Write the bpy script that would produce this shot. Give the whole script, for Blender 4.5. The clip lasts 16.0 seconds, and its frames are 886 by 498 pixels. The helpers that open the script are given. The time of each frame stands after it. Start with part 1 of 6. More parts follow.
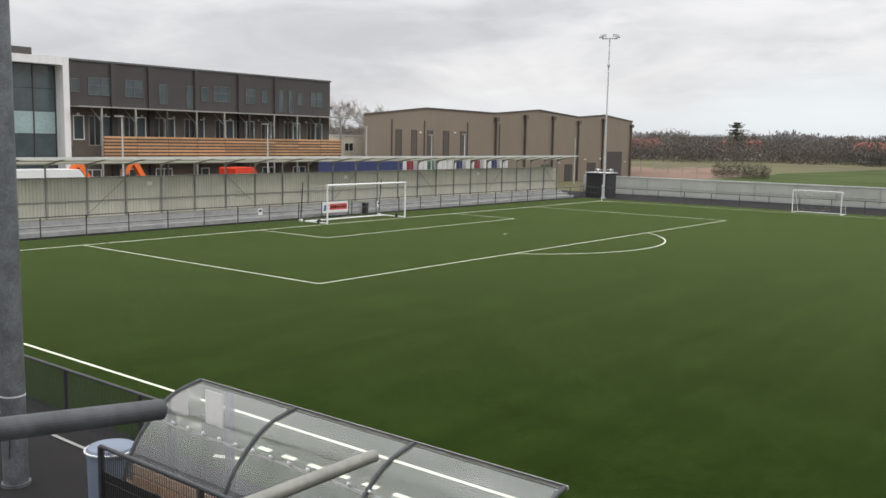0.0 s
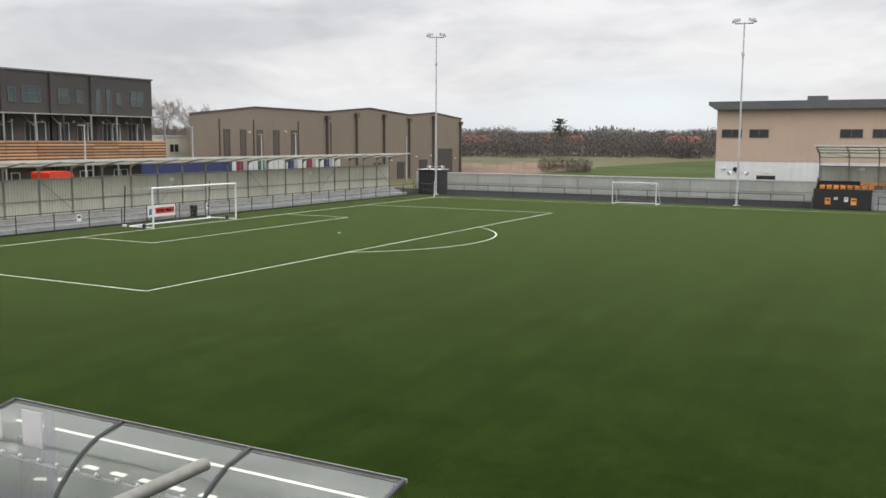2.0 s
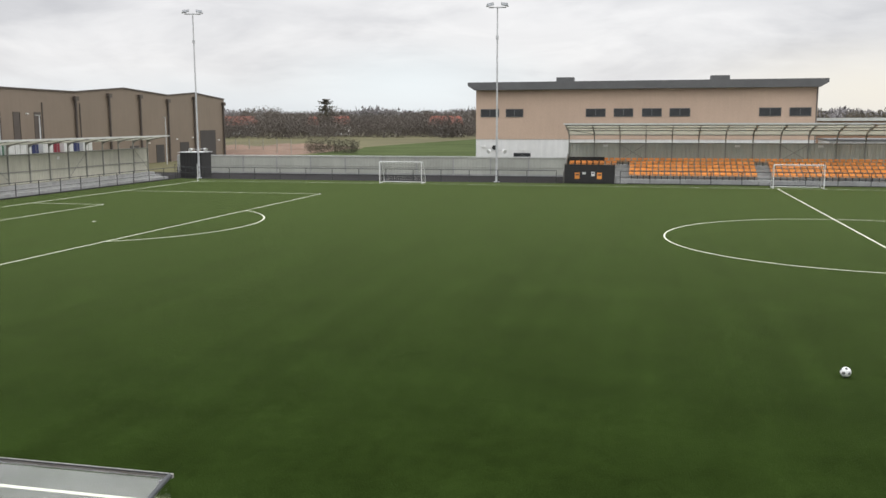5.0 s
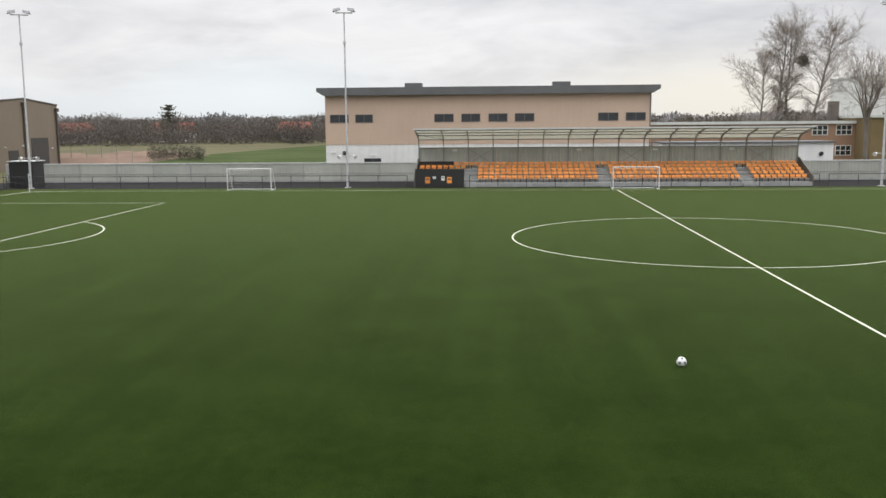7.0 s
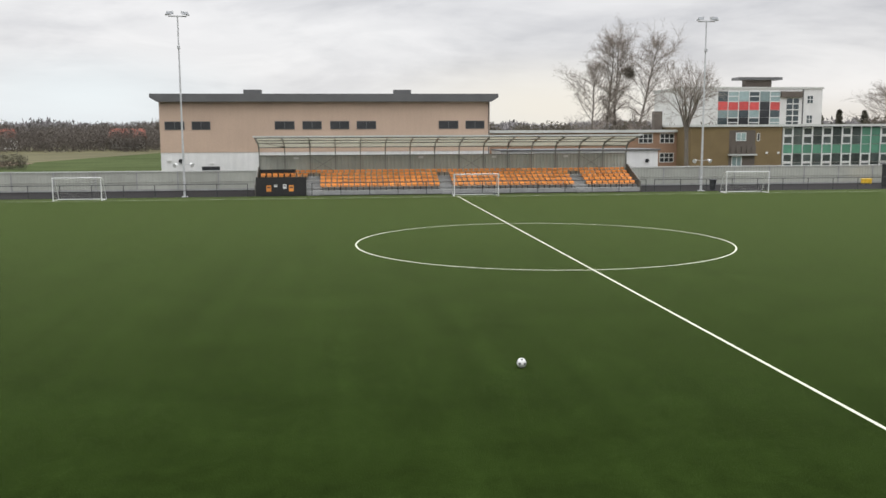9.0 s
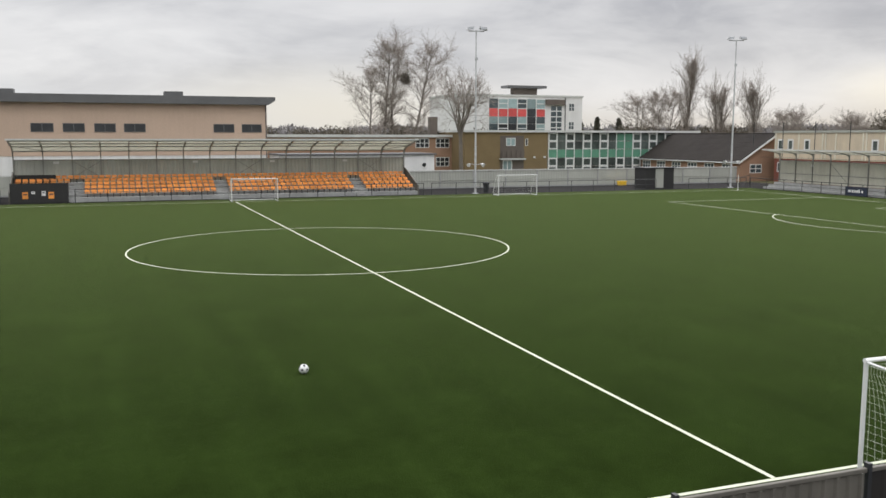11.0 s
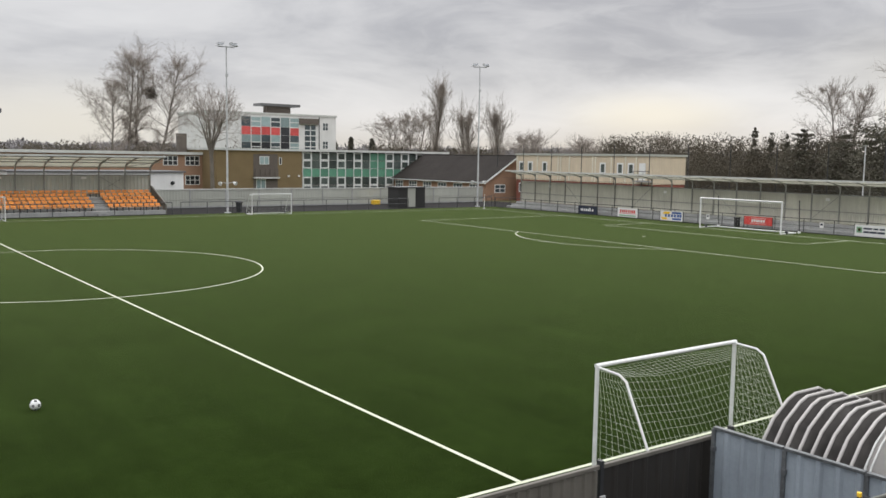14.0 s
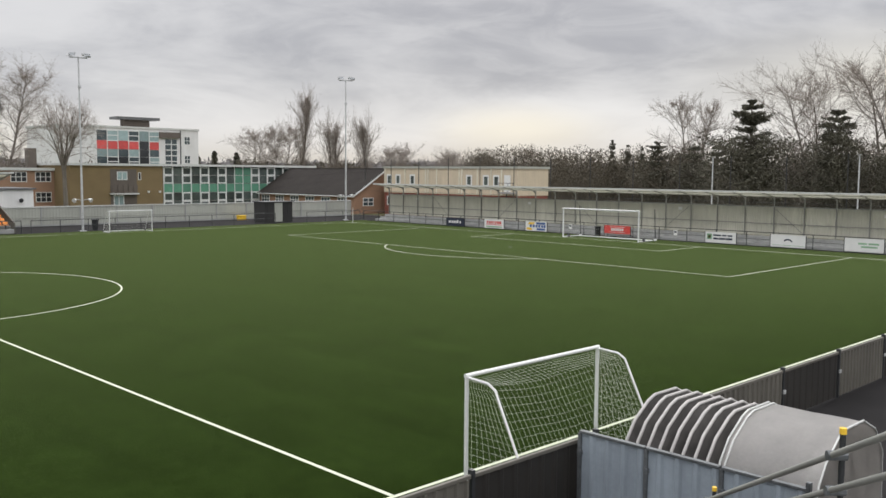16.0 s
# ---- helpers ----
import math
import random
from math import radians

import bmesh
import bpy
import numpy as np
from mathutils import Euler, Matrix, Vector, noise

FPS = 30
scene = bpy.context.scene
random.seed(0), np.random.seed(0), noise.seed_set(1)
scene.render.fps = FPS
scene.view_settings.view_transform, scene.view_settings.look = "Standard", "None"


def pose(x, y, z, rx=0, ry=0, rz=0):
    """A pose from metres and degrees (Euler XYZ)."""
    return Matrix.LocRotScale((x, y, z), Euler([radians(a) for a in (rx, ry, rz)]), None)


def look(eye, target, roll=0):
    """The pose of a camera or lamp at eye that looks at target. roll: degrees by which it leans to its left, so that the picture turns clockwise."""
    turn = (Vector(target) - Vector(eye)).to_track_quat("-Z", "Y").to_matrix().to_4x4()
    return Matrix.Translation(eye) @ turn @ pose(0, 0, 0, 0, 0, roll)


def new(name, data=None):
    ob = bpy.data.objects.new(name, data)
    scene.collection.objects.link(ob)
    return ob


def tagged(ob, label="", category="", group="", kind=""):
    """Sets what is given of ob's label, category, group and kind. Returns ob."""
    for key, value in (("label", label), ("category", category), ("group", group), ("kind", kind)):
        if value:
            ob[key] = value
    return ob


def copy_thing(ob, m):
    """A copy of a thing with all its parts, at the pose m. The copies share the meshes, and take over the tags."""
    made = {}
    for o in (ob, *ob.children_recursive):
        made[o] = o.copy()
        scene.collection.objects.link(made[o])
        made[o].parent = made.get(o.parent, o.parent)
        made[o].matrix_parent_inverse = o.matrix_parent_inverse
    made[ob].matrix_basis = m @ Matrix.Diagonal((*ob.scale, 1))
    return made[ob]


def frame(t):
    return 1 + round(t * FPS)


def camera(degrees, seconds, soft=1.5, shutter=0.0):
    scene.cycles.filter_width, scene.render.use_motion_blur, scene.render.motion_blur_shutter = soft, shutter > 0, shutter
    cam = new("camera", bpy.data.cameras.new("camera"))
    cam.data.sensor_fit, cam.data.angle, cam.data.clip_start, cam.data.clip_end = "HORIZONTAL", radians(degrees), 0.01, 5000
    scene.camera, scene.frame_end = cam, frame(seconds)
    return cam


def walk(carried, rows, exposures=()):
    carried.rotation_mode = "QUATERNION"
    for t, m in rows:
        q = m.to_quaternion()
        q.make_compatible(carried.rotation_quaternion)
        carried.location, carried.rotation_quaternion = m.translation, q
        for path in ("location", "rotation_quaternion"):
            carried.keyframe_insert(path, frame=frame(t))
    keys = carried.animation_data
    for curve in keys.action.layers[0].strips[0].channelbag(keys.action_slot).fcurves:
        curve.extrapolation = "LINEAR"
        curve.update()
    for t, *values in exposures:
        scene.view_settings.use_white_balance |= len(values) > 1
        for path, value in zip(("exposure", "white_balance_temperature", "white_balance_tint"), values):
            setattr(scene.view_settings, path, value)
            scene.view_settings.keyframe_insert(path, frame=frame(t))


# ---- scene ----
cam = camera(52.85, 16.0, soft=1.55)
PATH = [
    (0.0, pose(-10.014, -43.028, 5.402, 83.039, -1.068, 38.524)),
    (0.5, pose(-9.998, -43.025, 5.401, 82.893, -0.937, 35.775)),
    (1.0, pose(-9.983, -43.022, 5.400, 83.039, -0.576, 33.521)),
    (1.5, pose(-9.968, -43.018, 5.398, 83.129, -0.311, 31.098)),
    (2.0, pose(-9.953, -43.015, 5.397, 83.053, -0.257, 27.851)),
    (2.5, pose(-9.937, -43.011, 5.396, 82.724, -0.164, 24.960)),
    (3.0, pose(-9.922, -43.008, 5.395, 82.329, -0.114, 21.969)),
    (5.5, pose(-9.846, -42.991, 5.389, 81.931, 0.378, 10.892)),
    (6.0, pose(-9.830, -42.988, 5.387, 82.058, 0.643, 8.488)),
    (6.5, pose(-9.815, -42.984, 5.386, 82.146, 0.697, 6.206)),
    (7.0, pose(-9.800, -42.981, 5.385, 82.139, 0.436, 3.574)),
    (7.5, pose(-9.785, -42.977, 5.384, 82.300, 0.295, 0.110)),
    (8.0, pose(-9.769, -42.974, 5.383, 82.473, 0.302, -2.361)),
    (10.5, pose(-9.693, -42.957, 5.376, 82.737, 0.077, -15.820)),
    (11.0, pose(-9.678, -42.954, 5.375, 82.824, -0.070, -20.437)),
    (11.5, pose(-9.663, -42.950, 5.374, 83.163, -0.573, -23.790)),
    (12.0, pose(-9.647, -42.947, 5.373, 83.339, -0.867, -26.323)),
    (12.5, pose(-9.632, -42.943, 5.372, 83.771, -0.947, -28.917)),
    (13.0, pose(-9.617, -42.940, 5.370, 84.096, -0.945, -31.098)),
    (13.5, pose(-9.601, -42.937, 5.369, 84.023, -1.087, -34.034)),
    (14.0, pose(-9.586, -42.933, 5.368, 84.177, -0.874, -36.003)),
    (14.5, pose(-9.571, -42.930, 5.367, 84.314, -0.561, -38.305)),
    (15.0, pose(-9.556, -42.926, 5.365, 84.515, -0.512, -40.292)),
    (15.5, pose(-9.540, -42.923, 5.364, 84.872, -0.381, -42.458)),
    (16.0, pose(-9.525, -42.920, 5.363, 85.116, -0.397, -44.436)),
]
walk(cam, PATH, ((0.0, 0.08), (8.0, 0.10), (11.0, -0.06), (16.0, -0.10)))

# ---- world, sun ----
world = bpy.data.worlds.new("overcast_sky")
scene.world = world
world.use_nodes = True
WN, WL = world.node_tree.nodes, world.node_tree.links
WN.clear()


def wnode(kind):
    return WN.new(kind)


def wmath(op, a, b=None):
    n = wnode("ShaderNodeMath")
    n.operation = op
    for i, v in enumerate((a, b)):
        if v is None:
            continue
        if isinstance(v, (int, float)):
            n.inputs[i].default_value = v
        else:
            WL.new(v, n.inputs[i])
    return n.outputs[0]


def wmix(f, a, b):
    n = wnode("ShaderNodeMix")
    n.data_type = "RGBA"
    for i, v in ((0, f), (6, a), (7, b)):
        if isinstance(v, (int, float)):
            n.inputs[i].default_value = v
        elif isinstance(v, tuple):
            n.inputs[i].default_value = (*v, 1)
        else:
            WL.new(v, n.inputs[i])
    return n.outputs[2]


def wramp(v, stops):
    n = wnode("ShaderNodeValToRGB")
    n.color_ramp.interpolation = "EASE"
    while len(n.color_ramp.elements) < len(stops):
        n.color_ramp.elements.new(0.5)
    for e, (p, c) in zip(n.color_ramp.elements, stops):
        e.position, e.color = p, (c, c, c, 1)
    WL.new(v, n.inputs[0])
    return n.outputs[0]


SUN_DIR = Vector((0.62, 0.54, 0.57)).normalized()
w_dir = wnode("ShaderNodeTexCoord").outputs["Generated"]
w_sep = wnode("ShaderNodeSeparateXYZ")
WL.new(w_dir, w_sep.inputs[0])
w_up = wmath("MAXIMUM", w_sep.outputs[2], 0.0)
w_map = wnode("ShaderNodeMapping")
w_map.inputs["Scale"].default_value = (1.0, 1.0, 3.6)
WL.new(w_dir, w_map.inputs[0])


def wclouds(scale, detail, seed, rough=0.5, twist=0.4):
    m = wnode("ShaderNodeMapping")
    m.inputs["Location"].default_value = (seed, seed * 0.7, seed * 1.3)
    m.inputs["Rotation"].default_value = (radians(4), radians(-5), 0)
    WL.new(w_map.outputs[0], m.inputs[0])
    n = wnode("ShaderNodeTexNoise")
    n.inputs["Scale"].default_value = scale
    n.inputs["Detail"].default_value = detail
    n.inputs["Roughness"].default_value = rough
    n.inputs["Distortion"].default_value = twist
    WL.new(m.outputs[0], n.inputs["Vector"])
    return n.outputs["Fac"]


def wdot(v):
    n = wnode("ShaderNodeVectorMath")
    n.operation = "DOT_PRODUCT"
    WL.new(w_dir, n.inputs[0])
    n.inputs[1].default_value = v
    return n.outputs["Value"]


def wbreak(bearing, height, size):
    """A soft thin place in the cloud deck, wider than high."""
    b, h = radians(bearing), radians(height)
    n = wnode("ShaderNodeVectorMath")
    n.operation = "DISTANCE"
    WL.new(w_map.outputs[0], n.inputs[0])
    n.inputs[1].default_value = (math.sin(b) * math.cos(h), math.cos(b) * math.cos(h), math.sin(h) * 3.6)
    return wramp(wmath("DIVIDE", n.outputs["Value"], size), ((0.0, 1.0), (1.0, 0.0)))


# a soft lumpy cloud deck, heavier towards +x, paler and thinner near the horizon
w_broad = wclouds(3.3, 6.0, 3.1, 0.55)
w_lump = wramp(w_broad, ((0.36, 0.0), (0.64, 1.0)))
w_fine = wramp(wclouds(9.0, 5.0, 8.6, 0.58, 0.8), ((0.34, 0.0), (0.68, 1.0)))
w_east = wramp(wdot((0.95, 0.30, 0.0)), ((0.20, 0.0), (0.95, 1.0)))
w_elev = wmath("ADD", w_up, wmath("MULTIPLY", wmath("SUBTRACT", w_broad, 0.5), 0.10))
w_band = wramp(w_elev, ((0.035, 0.0), (0.115, 1.0)))
w_heavy = wmath("MULTIPLY", wmath("MULTIPLY", w_east, w_band), wmath("ADD", wmath("MULTIPLY", w_lump, 0.52), 0.40))
w_light = wmath("MULTIPLY", wmath("SUBTRACT", 1.0, w_east), wmath("MULTIPLY", w_lump, 0.60))
w_grey = wmath("MINIMUM", wmath("ADD", w_heavy, w_light), 1.0)
w_cloud = wmix(w_grey, (0.90, 0.89, 0.895), (0.40, 0.405, 0.445))
w_cloud = wmix(wmath("MULTIPLY", w_fine, 0.42), w_cloud, (0.74, 0.735, 0.75))
w_low = wmath("SUBTRACT", 1.0, wramp(w_elev, ((0.0, 0.0), (0.06, 1.0))))
w_cloud = wmix(wmath("MULTIPLY", w_low, 0.70), w_cloud, wmix(w_east, (0.70, 0.75, 0.79), (0.62, 0.585, 0.53)))
for bearing, height, size, glow in ((49, 2.9, 0.13, (0.98, 0.92, 0.80)), (72, 5.5, 0.30, (0.86, 0.82, 0.74)), (-15, 2.2, 0.22, (0.86, 0.92, 0.95)), (13, 1.6, 0.25, (0.86, 0.82, 0.74))):
    w_cloud = wmix(wmath("MULTIPLY", wbreak(bearing, height, size), 0.85), w_cloud, glow)
w_sky = wnode("ShaderNodeTexSky")
w_sky.sky_type, w_sky.sun_disc, w_sky.sun_elevation, w_sky.sun_rotation = "NISHITA", False, radians(34), radians(49)
w_blue = wnode("ShaderNodeVectorMath")
w_blue.operation = "SCALE"
WL.new(w_sky.outputs[0], w_blue.inputs[0])
w_blue.inputs["Scale"].default_value = 0.10
w_all = wmix(0.93, w_blue.outputs[0], w_cloud)
# an overcast sky grows brighter towards the zenith
w_gain = wnode("ShaderNodeVectorMath")
w_gain.operation = "SCALE"
WL.new(w_all, w_gain.inputs[0])
WL.new(wmath("ADD", wmath("MULTIPLY", wmath("MAXIMUM", wmath("SUBTRACT", w_up, 0.2), 0.0), 3.7), 1.0), w_gain.inputs["Scale"])
w_bg = wnode("ShaderNodeBackground")
w_bg.inputs["Strength"].default_value = 1.0
WL.new(w_gain.outputs[0], w_bg.inputs["Color"])
WL.new(w_bg.outputs[0], wnode("ShaderNodeOutputWorld").inputs[0])

sun = new("sun", bpy.data.lights.new("sun", "SUN"))
sun.data.energy, sun.data.angle, sun.data.color = 0.5, radians(25), (1.0, 0.96, 0.90)
sun.matrix_world = look(SUN_DIR * 50, (0, 0, 0))

# ---- materials ----
def material(name, color, rough=0.7, metal=0.0, grain=30.0, grain_amt=0.10, stain=0.6, stain_amt=0.15, bump=0.0,
             streak=0.0, sheen=0.0, spread=0.0, island=False, spec=0.5, brush=0.0):
    """A surface with two scales of variation: fine grain and broad stains (world metres), optional streaks down walls."""
    m = bpy.data.materials.new(name)
    m.use_nodes = True
    nt = m.node_tree
    N, L = nt.nodes, nt.links
    b = N["Principled BSDF"]
    b.inputs["Roughness"].default_value = rough
    b.inputs["Metallic"].default_value = metal
    b.inputs["Specular IOR Level"].default_value = spec
    if sheen:
        b.inputs["Sheen Weight"].default_value = sheen
        b.inputs["Sheen Roughness"].default_value = 0.2
        b.inputs["Sheen Tint"].default_value = (0.71, 0.90, 0.38, 1)
    geo = N.new("ShaderNodeNewGeometry")

    def fractal(scale, detail, squash=(1, 1, 1)):
        mp = N.new("ShaderNodeMapping")
        mp.inputs["Scale"].default_value = squash
        L.new(geo.outputs["Position"], mp.inputs[0])
        n = N.new("ShaderNodeTexNoise")
        n.inputs["Scale"].default_value = scale
        n.inputs["Detail"].default_value = detail
        n.inputs["Roughness"].default_value = 0.6
        L.new(mp.outputs[0], n.inputs["Vector"])
        return n.outputs["Fac"]

    def add(a, amount, total):
        mr = N.new("ShaderNodeMapRange")
        mr.inputs["From Min"].default_value, mr.inputs["From Max"].default_value = 0.25, 0.75
        mr.inputs["To Min"].default_value, mr.inputs["To Max"].default_value = 1 - amount, 1 + amount
        L.new(a, mr.inputs["Value"])
        if total is None:
            return mr.outputs[0]
        mu = N.new("ShaderNodeMath")
        mu.operation = "MULTIPLY"
        L.new(total, mu.inputs[0])
        L.new(mr.outputs[0], mu.inputs[1])
        return mu.outputs[0]

    g = fractal(grain, 3)
    total = add(g, grain_amt, None)
    total = add(fractal(stain, 4), stain_amt, total)
    if streak:
        total = add(fractal(3.0, 3, (1, 1, 0.08)), streak, total)
    if brush:
        total = add(fractal(1.1, 4, (1, 0.035, 1)), brush, total)
        total = add(fractal(3.2, 5, (1, 0.8, 1)), brush * 1.1, total)
    if spread:
        if island:
            total = add(geo.outputs["Random Per Island"], spread, total)
        else:
            info = N.new("ShaderNodeObjectInfo")
            total = add(info.outputs["Random"], spread, total)
    mul = N.new("ShaderNodeVectorMath")
    mul.operation = "SCALE"
    mul.inputs[0].default_value = color
    L.new(total, mul.inputs["Scale"])
    L.new(mul.outputs[0], b.inputs["Base Color"])
    rr = N.new("ShaderNodeMapRange")
    rr.inputs["To Min"].default_value, rr.inputs["To Max"].default_value = max(rough - 0.12, 0.02), min(rough + 0.12, 1)
    L.new(g, rr.inputs["Value"])
    L.new(rr.outputs[0], b.inputs["Roughness"])
    if bump:
        bp = N.new("ShaderNodeBump")
        bp.inputs["Strength"].default_value = 0.6
        bp.inputs["Distance"].default_value = bump
        L.new(g, bp.inputs["Height"])
        L.new(bp.outputs[0], b.inputs["Normal"])
    return m


M_TURF = material("artificial_turf", (0.0142, 0.0250, 0.0053), 0.9, grain=30, grain_amt=0.4, stain=0.45, stain_amt=0.22, bump=0.012, sheen=0.52, spec=0.0, brush=0.17)
M_LINE = material("white_turf_line", (0.58, 0.61, 0.47), 0.9, grain=40, grain_amt=0.12, stain=1.5, stain_amt=0.08, spec=0.2)
M_FIELD = material("rough_grass", (0.105, 0.098, 0.052), 0.95, grain=1.5, grain_amt=0.25, stain=0.025, stain_amt=0.4, spec=0.1)
M_GREENF = material("mown_field_grass", (0.066, 0.084, 0.038), 0.95, grain=1.5, grain_amt=0.2, stain=0.05, stain_amt=0.3, spec=0.0)
M_ASPHALT = material("asphalt", (0.0215, 0.0205, 0.0205), 0.85, grain=60, grain_amt=0.25, stain=0.35, stain_amt=0.25, bump=0.004, spec=0.06)
M_CONC = material("concrete", (0.31, 0.315, 0.305), 0.85, grain=25, grain_amt=0.10, stain=0.9, stain_amt=0.18, streak=0.12, bump=0.003)
M_GALV = material("galvanised_steel", (0.52, 0.53, 0.53), 0.5, 0.2, grain=35, grain_amt=0.16, stain=2.5, stain_amt=0.16)
M_GALV_D = material("weathered_galvanised_steel", (0.135, 0.145, 0.15), 0.5, 0.45, grain=30, grain_amt=0.3, stain=3.0, stain_amt=0.4)
M_TUBE = material("dark_weathered_tube", (0.040, 0.044, 0.047), 0.6, 0.0, grain=25, grain_amt=0.35, stain=4.0, stain_amt=0.5)
M_TUBE2 = material("dull_galvanised_tube", (0.19, 0.19, 0.165), 0.5, 0.25, grain=25, grain_amt=0.12, stain=4.0, stain_amt=0.2)
M_STEEL = material("grey_painted_steel", (0.29, 0.29, 0.265), 0.55, 0.2, grain=20, stain=1.0)
M_CLAD = material("beige_steel_cladding", (0.53, 0.52, 0.44), 0.6, 0.05, grain=10, grain_amt=0.05, stain=0.6, stain_amt=0.10, streak=0.08, spread=0.05)
M_CLADG = material("grey_green_cladding", (0.46, 0.47, 0.42), 0.6, 0.05, grain=10, grain_amt=0.05, stain=0.6, stain_amt=0.10, streak=0.08, spread=0.05)
M_FENCE = material("grey_fence_board", (0.37, 0.38, 0.335), 0.75, grain=12, grain_amt=0.06, stain=0.7, stain_amt=0.1, streak=0.05, spread=0.06)
M_CAP = material("pale_capping", (0.56, 0.57, 0.545), 0.55, grain=12, stain=1.2, stain_amt=0.1)
M_BLACK = material("black_railing_paint", (0.028, 0.03, 0.032), 0.45, grain=20, grain_amt=0.2, stain=2.0)
M_DARKP = material("dark_brown_panel", (0.021, 0.0185, 0.0155), 0.6, grain=12, grain_amt=0.12, stain=1.0, stain_amt=0.2, streak=0.1)
M_TAUPE = material("taupe_fence_panel", (0.125, 0.117, 0.098), 0.6, grain=12, grain_amt=0.08, stain=1.0, stain_amt=0.15, streak=0.1)
M_BLUEP = material("blue_grey_steel_panel", (0.30, 0.345, 0.385), 0.45, 0.15, grain=14, grain_amt=0.06, stain=1.2, stain_amt=0.14, streak=0.14)
M_WHITE = material("white_painted_metal", (0.72, 0.73, 0.71), 0.4, grain=20, grain_amt=0.04, stain=2.0, stain_amt=0.07)
M_NET = material("white_net_cord", (0.60, 0.62, 0.54), 0.8, grain=20, stain=3.0, stain_amt=0.06)
M_ROOF = material("translucent_roof_sheet", (0.52, 0.53, 0.49), 0.5, grain=8, grain_amt=0.05, stain=0.8, stain_amt=0.14, spread=0.06)
M_ORANGE = material("orange_seat_plastic", (0.80, 0.31, 0.06), 0.45, grain=25, grain_amt=0.05, stain=2.0, stain_amt=0.1, spread=0.12)
M_BLACKBOARD = material("black_stained_board", (0.022, 0.022, 0.021), 0.7, grain=10, grain_amt=0.2, stain=1.0, stain_amt=0.2)
M_BUFF = material("buff_block_wall", (0.53, 0.395, 0.30), 0.8, grain=7, grain_amt=0.06, stain=0.25, stain_amt=0.07, streak=0.03)
M_RENDER = material("white_render", (0.70, 0.70, 0.685), 0.8, grain=10, grain_amt=0.04, stain=0.4, stain_amt=0.07, streak=0.07)
M_FASCIA = material("dark_grey_roof_edge", (0.11, 0.112, 0.112), 0.6, grain=5, stain=0.5, stain_amt=0.15)
M_GLASSD = material("dark_window_glass", (0.035, 0.037, 0.04), 0.12, grain=2, stain=0.8, stain_amt=0.3)
M_GLASSG = material("grey_green_window_glass", (0.075, 0.092, 0.085), 0.10, grain=2, stain=0.5, stain_amt=0.4, spread=0.3)
M_GLASSB = material("blue_window_glass", (0.065, 0.085, 0.092), 0.10, grain=2, stain=0.4, stain_amt=0.35)
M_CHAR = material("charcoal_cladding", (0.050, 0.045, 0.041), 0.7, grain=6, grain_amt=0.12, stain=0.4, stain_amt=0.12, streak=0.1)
M_DBRICK = material("dark_brown_brick", (0.125, 0.105, 0.088), 0.85, grain=14, grain_amt=0.2, stain=0.5, stain_amt=0.12)
M_TIMBER = material("larch_board", (0.47, 0.27, 0.135), 0.7, grain=14, grain_amt=0.12, stain=1.5, stain_amt=0.15, spread=0.22)
M_HALL = material("taupe_metal_cladding", (0.205, 0.162, 0.122), 0.55, 0.1, grain=8, grain_amt=0.05, stain=0.2, stain_amt=0.08, streak=0.05)
M_HALLD = material("dark_taupe_metal", (0.085, 0.07, 0.06), 0.5, 0.1, grain=8, stain=0.5)
M_CREAM = material("cream_cabin_panel", (0.66, 0.63, 0.52), 0.6, grain=8, grain_amt=0.04, stain=0.6, streak=0.06)
M_NAVY = material("navy_hoarding", (0.025, 0.035, 0.11), 0.5, grain=8, stain=0.8)
M_MAROON = material("maroon_panel", (0.22, 0.025, 0.04), 0.5, grain=8, stain=0.8)
M_GREENP = material("green_panel", (0.05, 0.13, 0.075), 0.5, grain=8, stain=0.8)
M_REDM = material("red_machine_paint", (0.62, 0.05, 0.02), 0.4, grain=12, stain=2.0)
M_ORANGEM = material("orange_machine_paint", (0.75, 0.16, 0.03), 0.4, grain=12, stain=2.0)
M_BRICK = material("orange_brown_brick", (0.31, 0.19, 0.125), 0.9, grain=16, grain_amt=0.2, stain=0.4, stain_amt=0.12)
M_OBRICK = material("olive_brown_brick", (0.20, 0.145, 0.072), 0.9, grain=16, grain_amt=0.2, stain=0.4, stain_amt=0.12)
M_REDBR = material("red_brick", (0.22, 0.075, 0.052), 0.9, grain=16, grain_amt=0.2, stain=0.4)
M_BEIGE = material("beige_render_panel", (0.58, 0.495, 0.365), 0.8, grain=8, grain_amt=0.05, stain=0.5, stain_amt=0.08, streak=0.07)
M_TEAL = material("teal_spandrel_panel", (0.10, 0.26, 0.175), 0.35, grain=6, stain=0.8, spread=0.12)
M_CORAL = material("coral_red_panel", (0.62, 0.09, 0.085), 0.4, grain=6, stain=0.8, spread=0.08)
M_PALEB = material("pale_blue_panel_and_reflection", (0.27, 0.36, 0.36), 0.3, grain=6, stain=0.8, spread=0.2)
M_TILE = material("dark_roof_tile", (0.030, 0.026, 0.023), 0.85, grain=9, grain_amt=0.22, stain=0.5, stain_amt=0.2, spec=0.15)
M_BARK = material("grey_bark", (0.15, 0.13, 0.108), 0.9, grain=14, grain_amt=0.25, stain=1.0, stain_amt=0.2)
M_TWIG = material("bare_twigs", (0.27, 0.235, 0.205), 0.9, grain=3, grain_amt=0.15, stain=0.3, stain_amt=0.2)
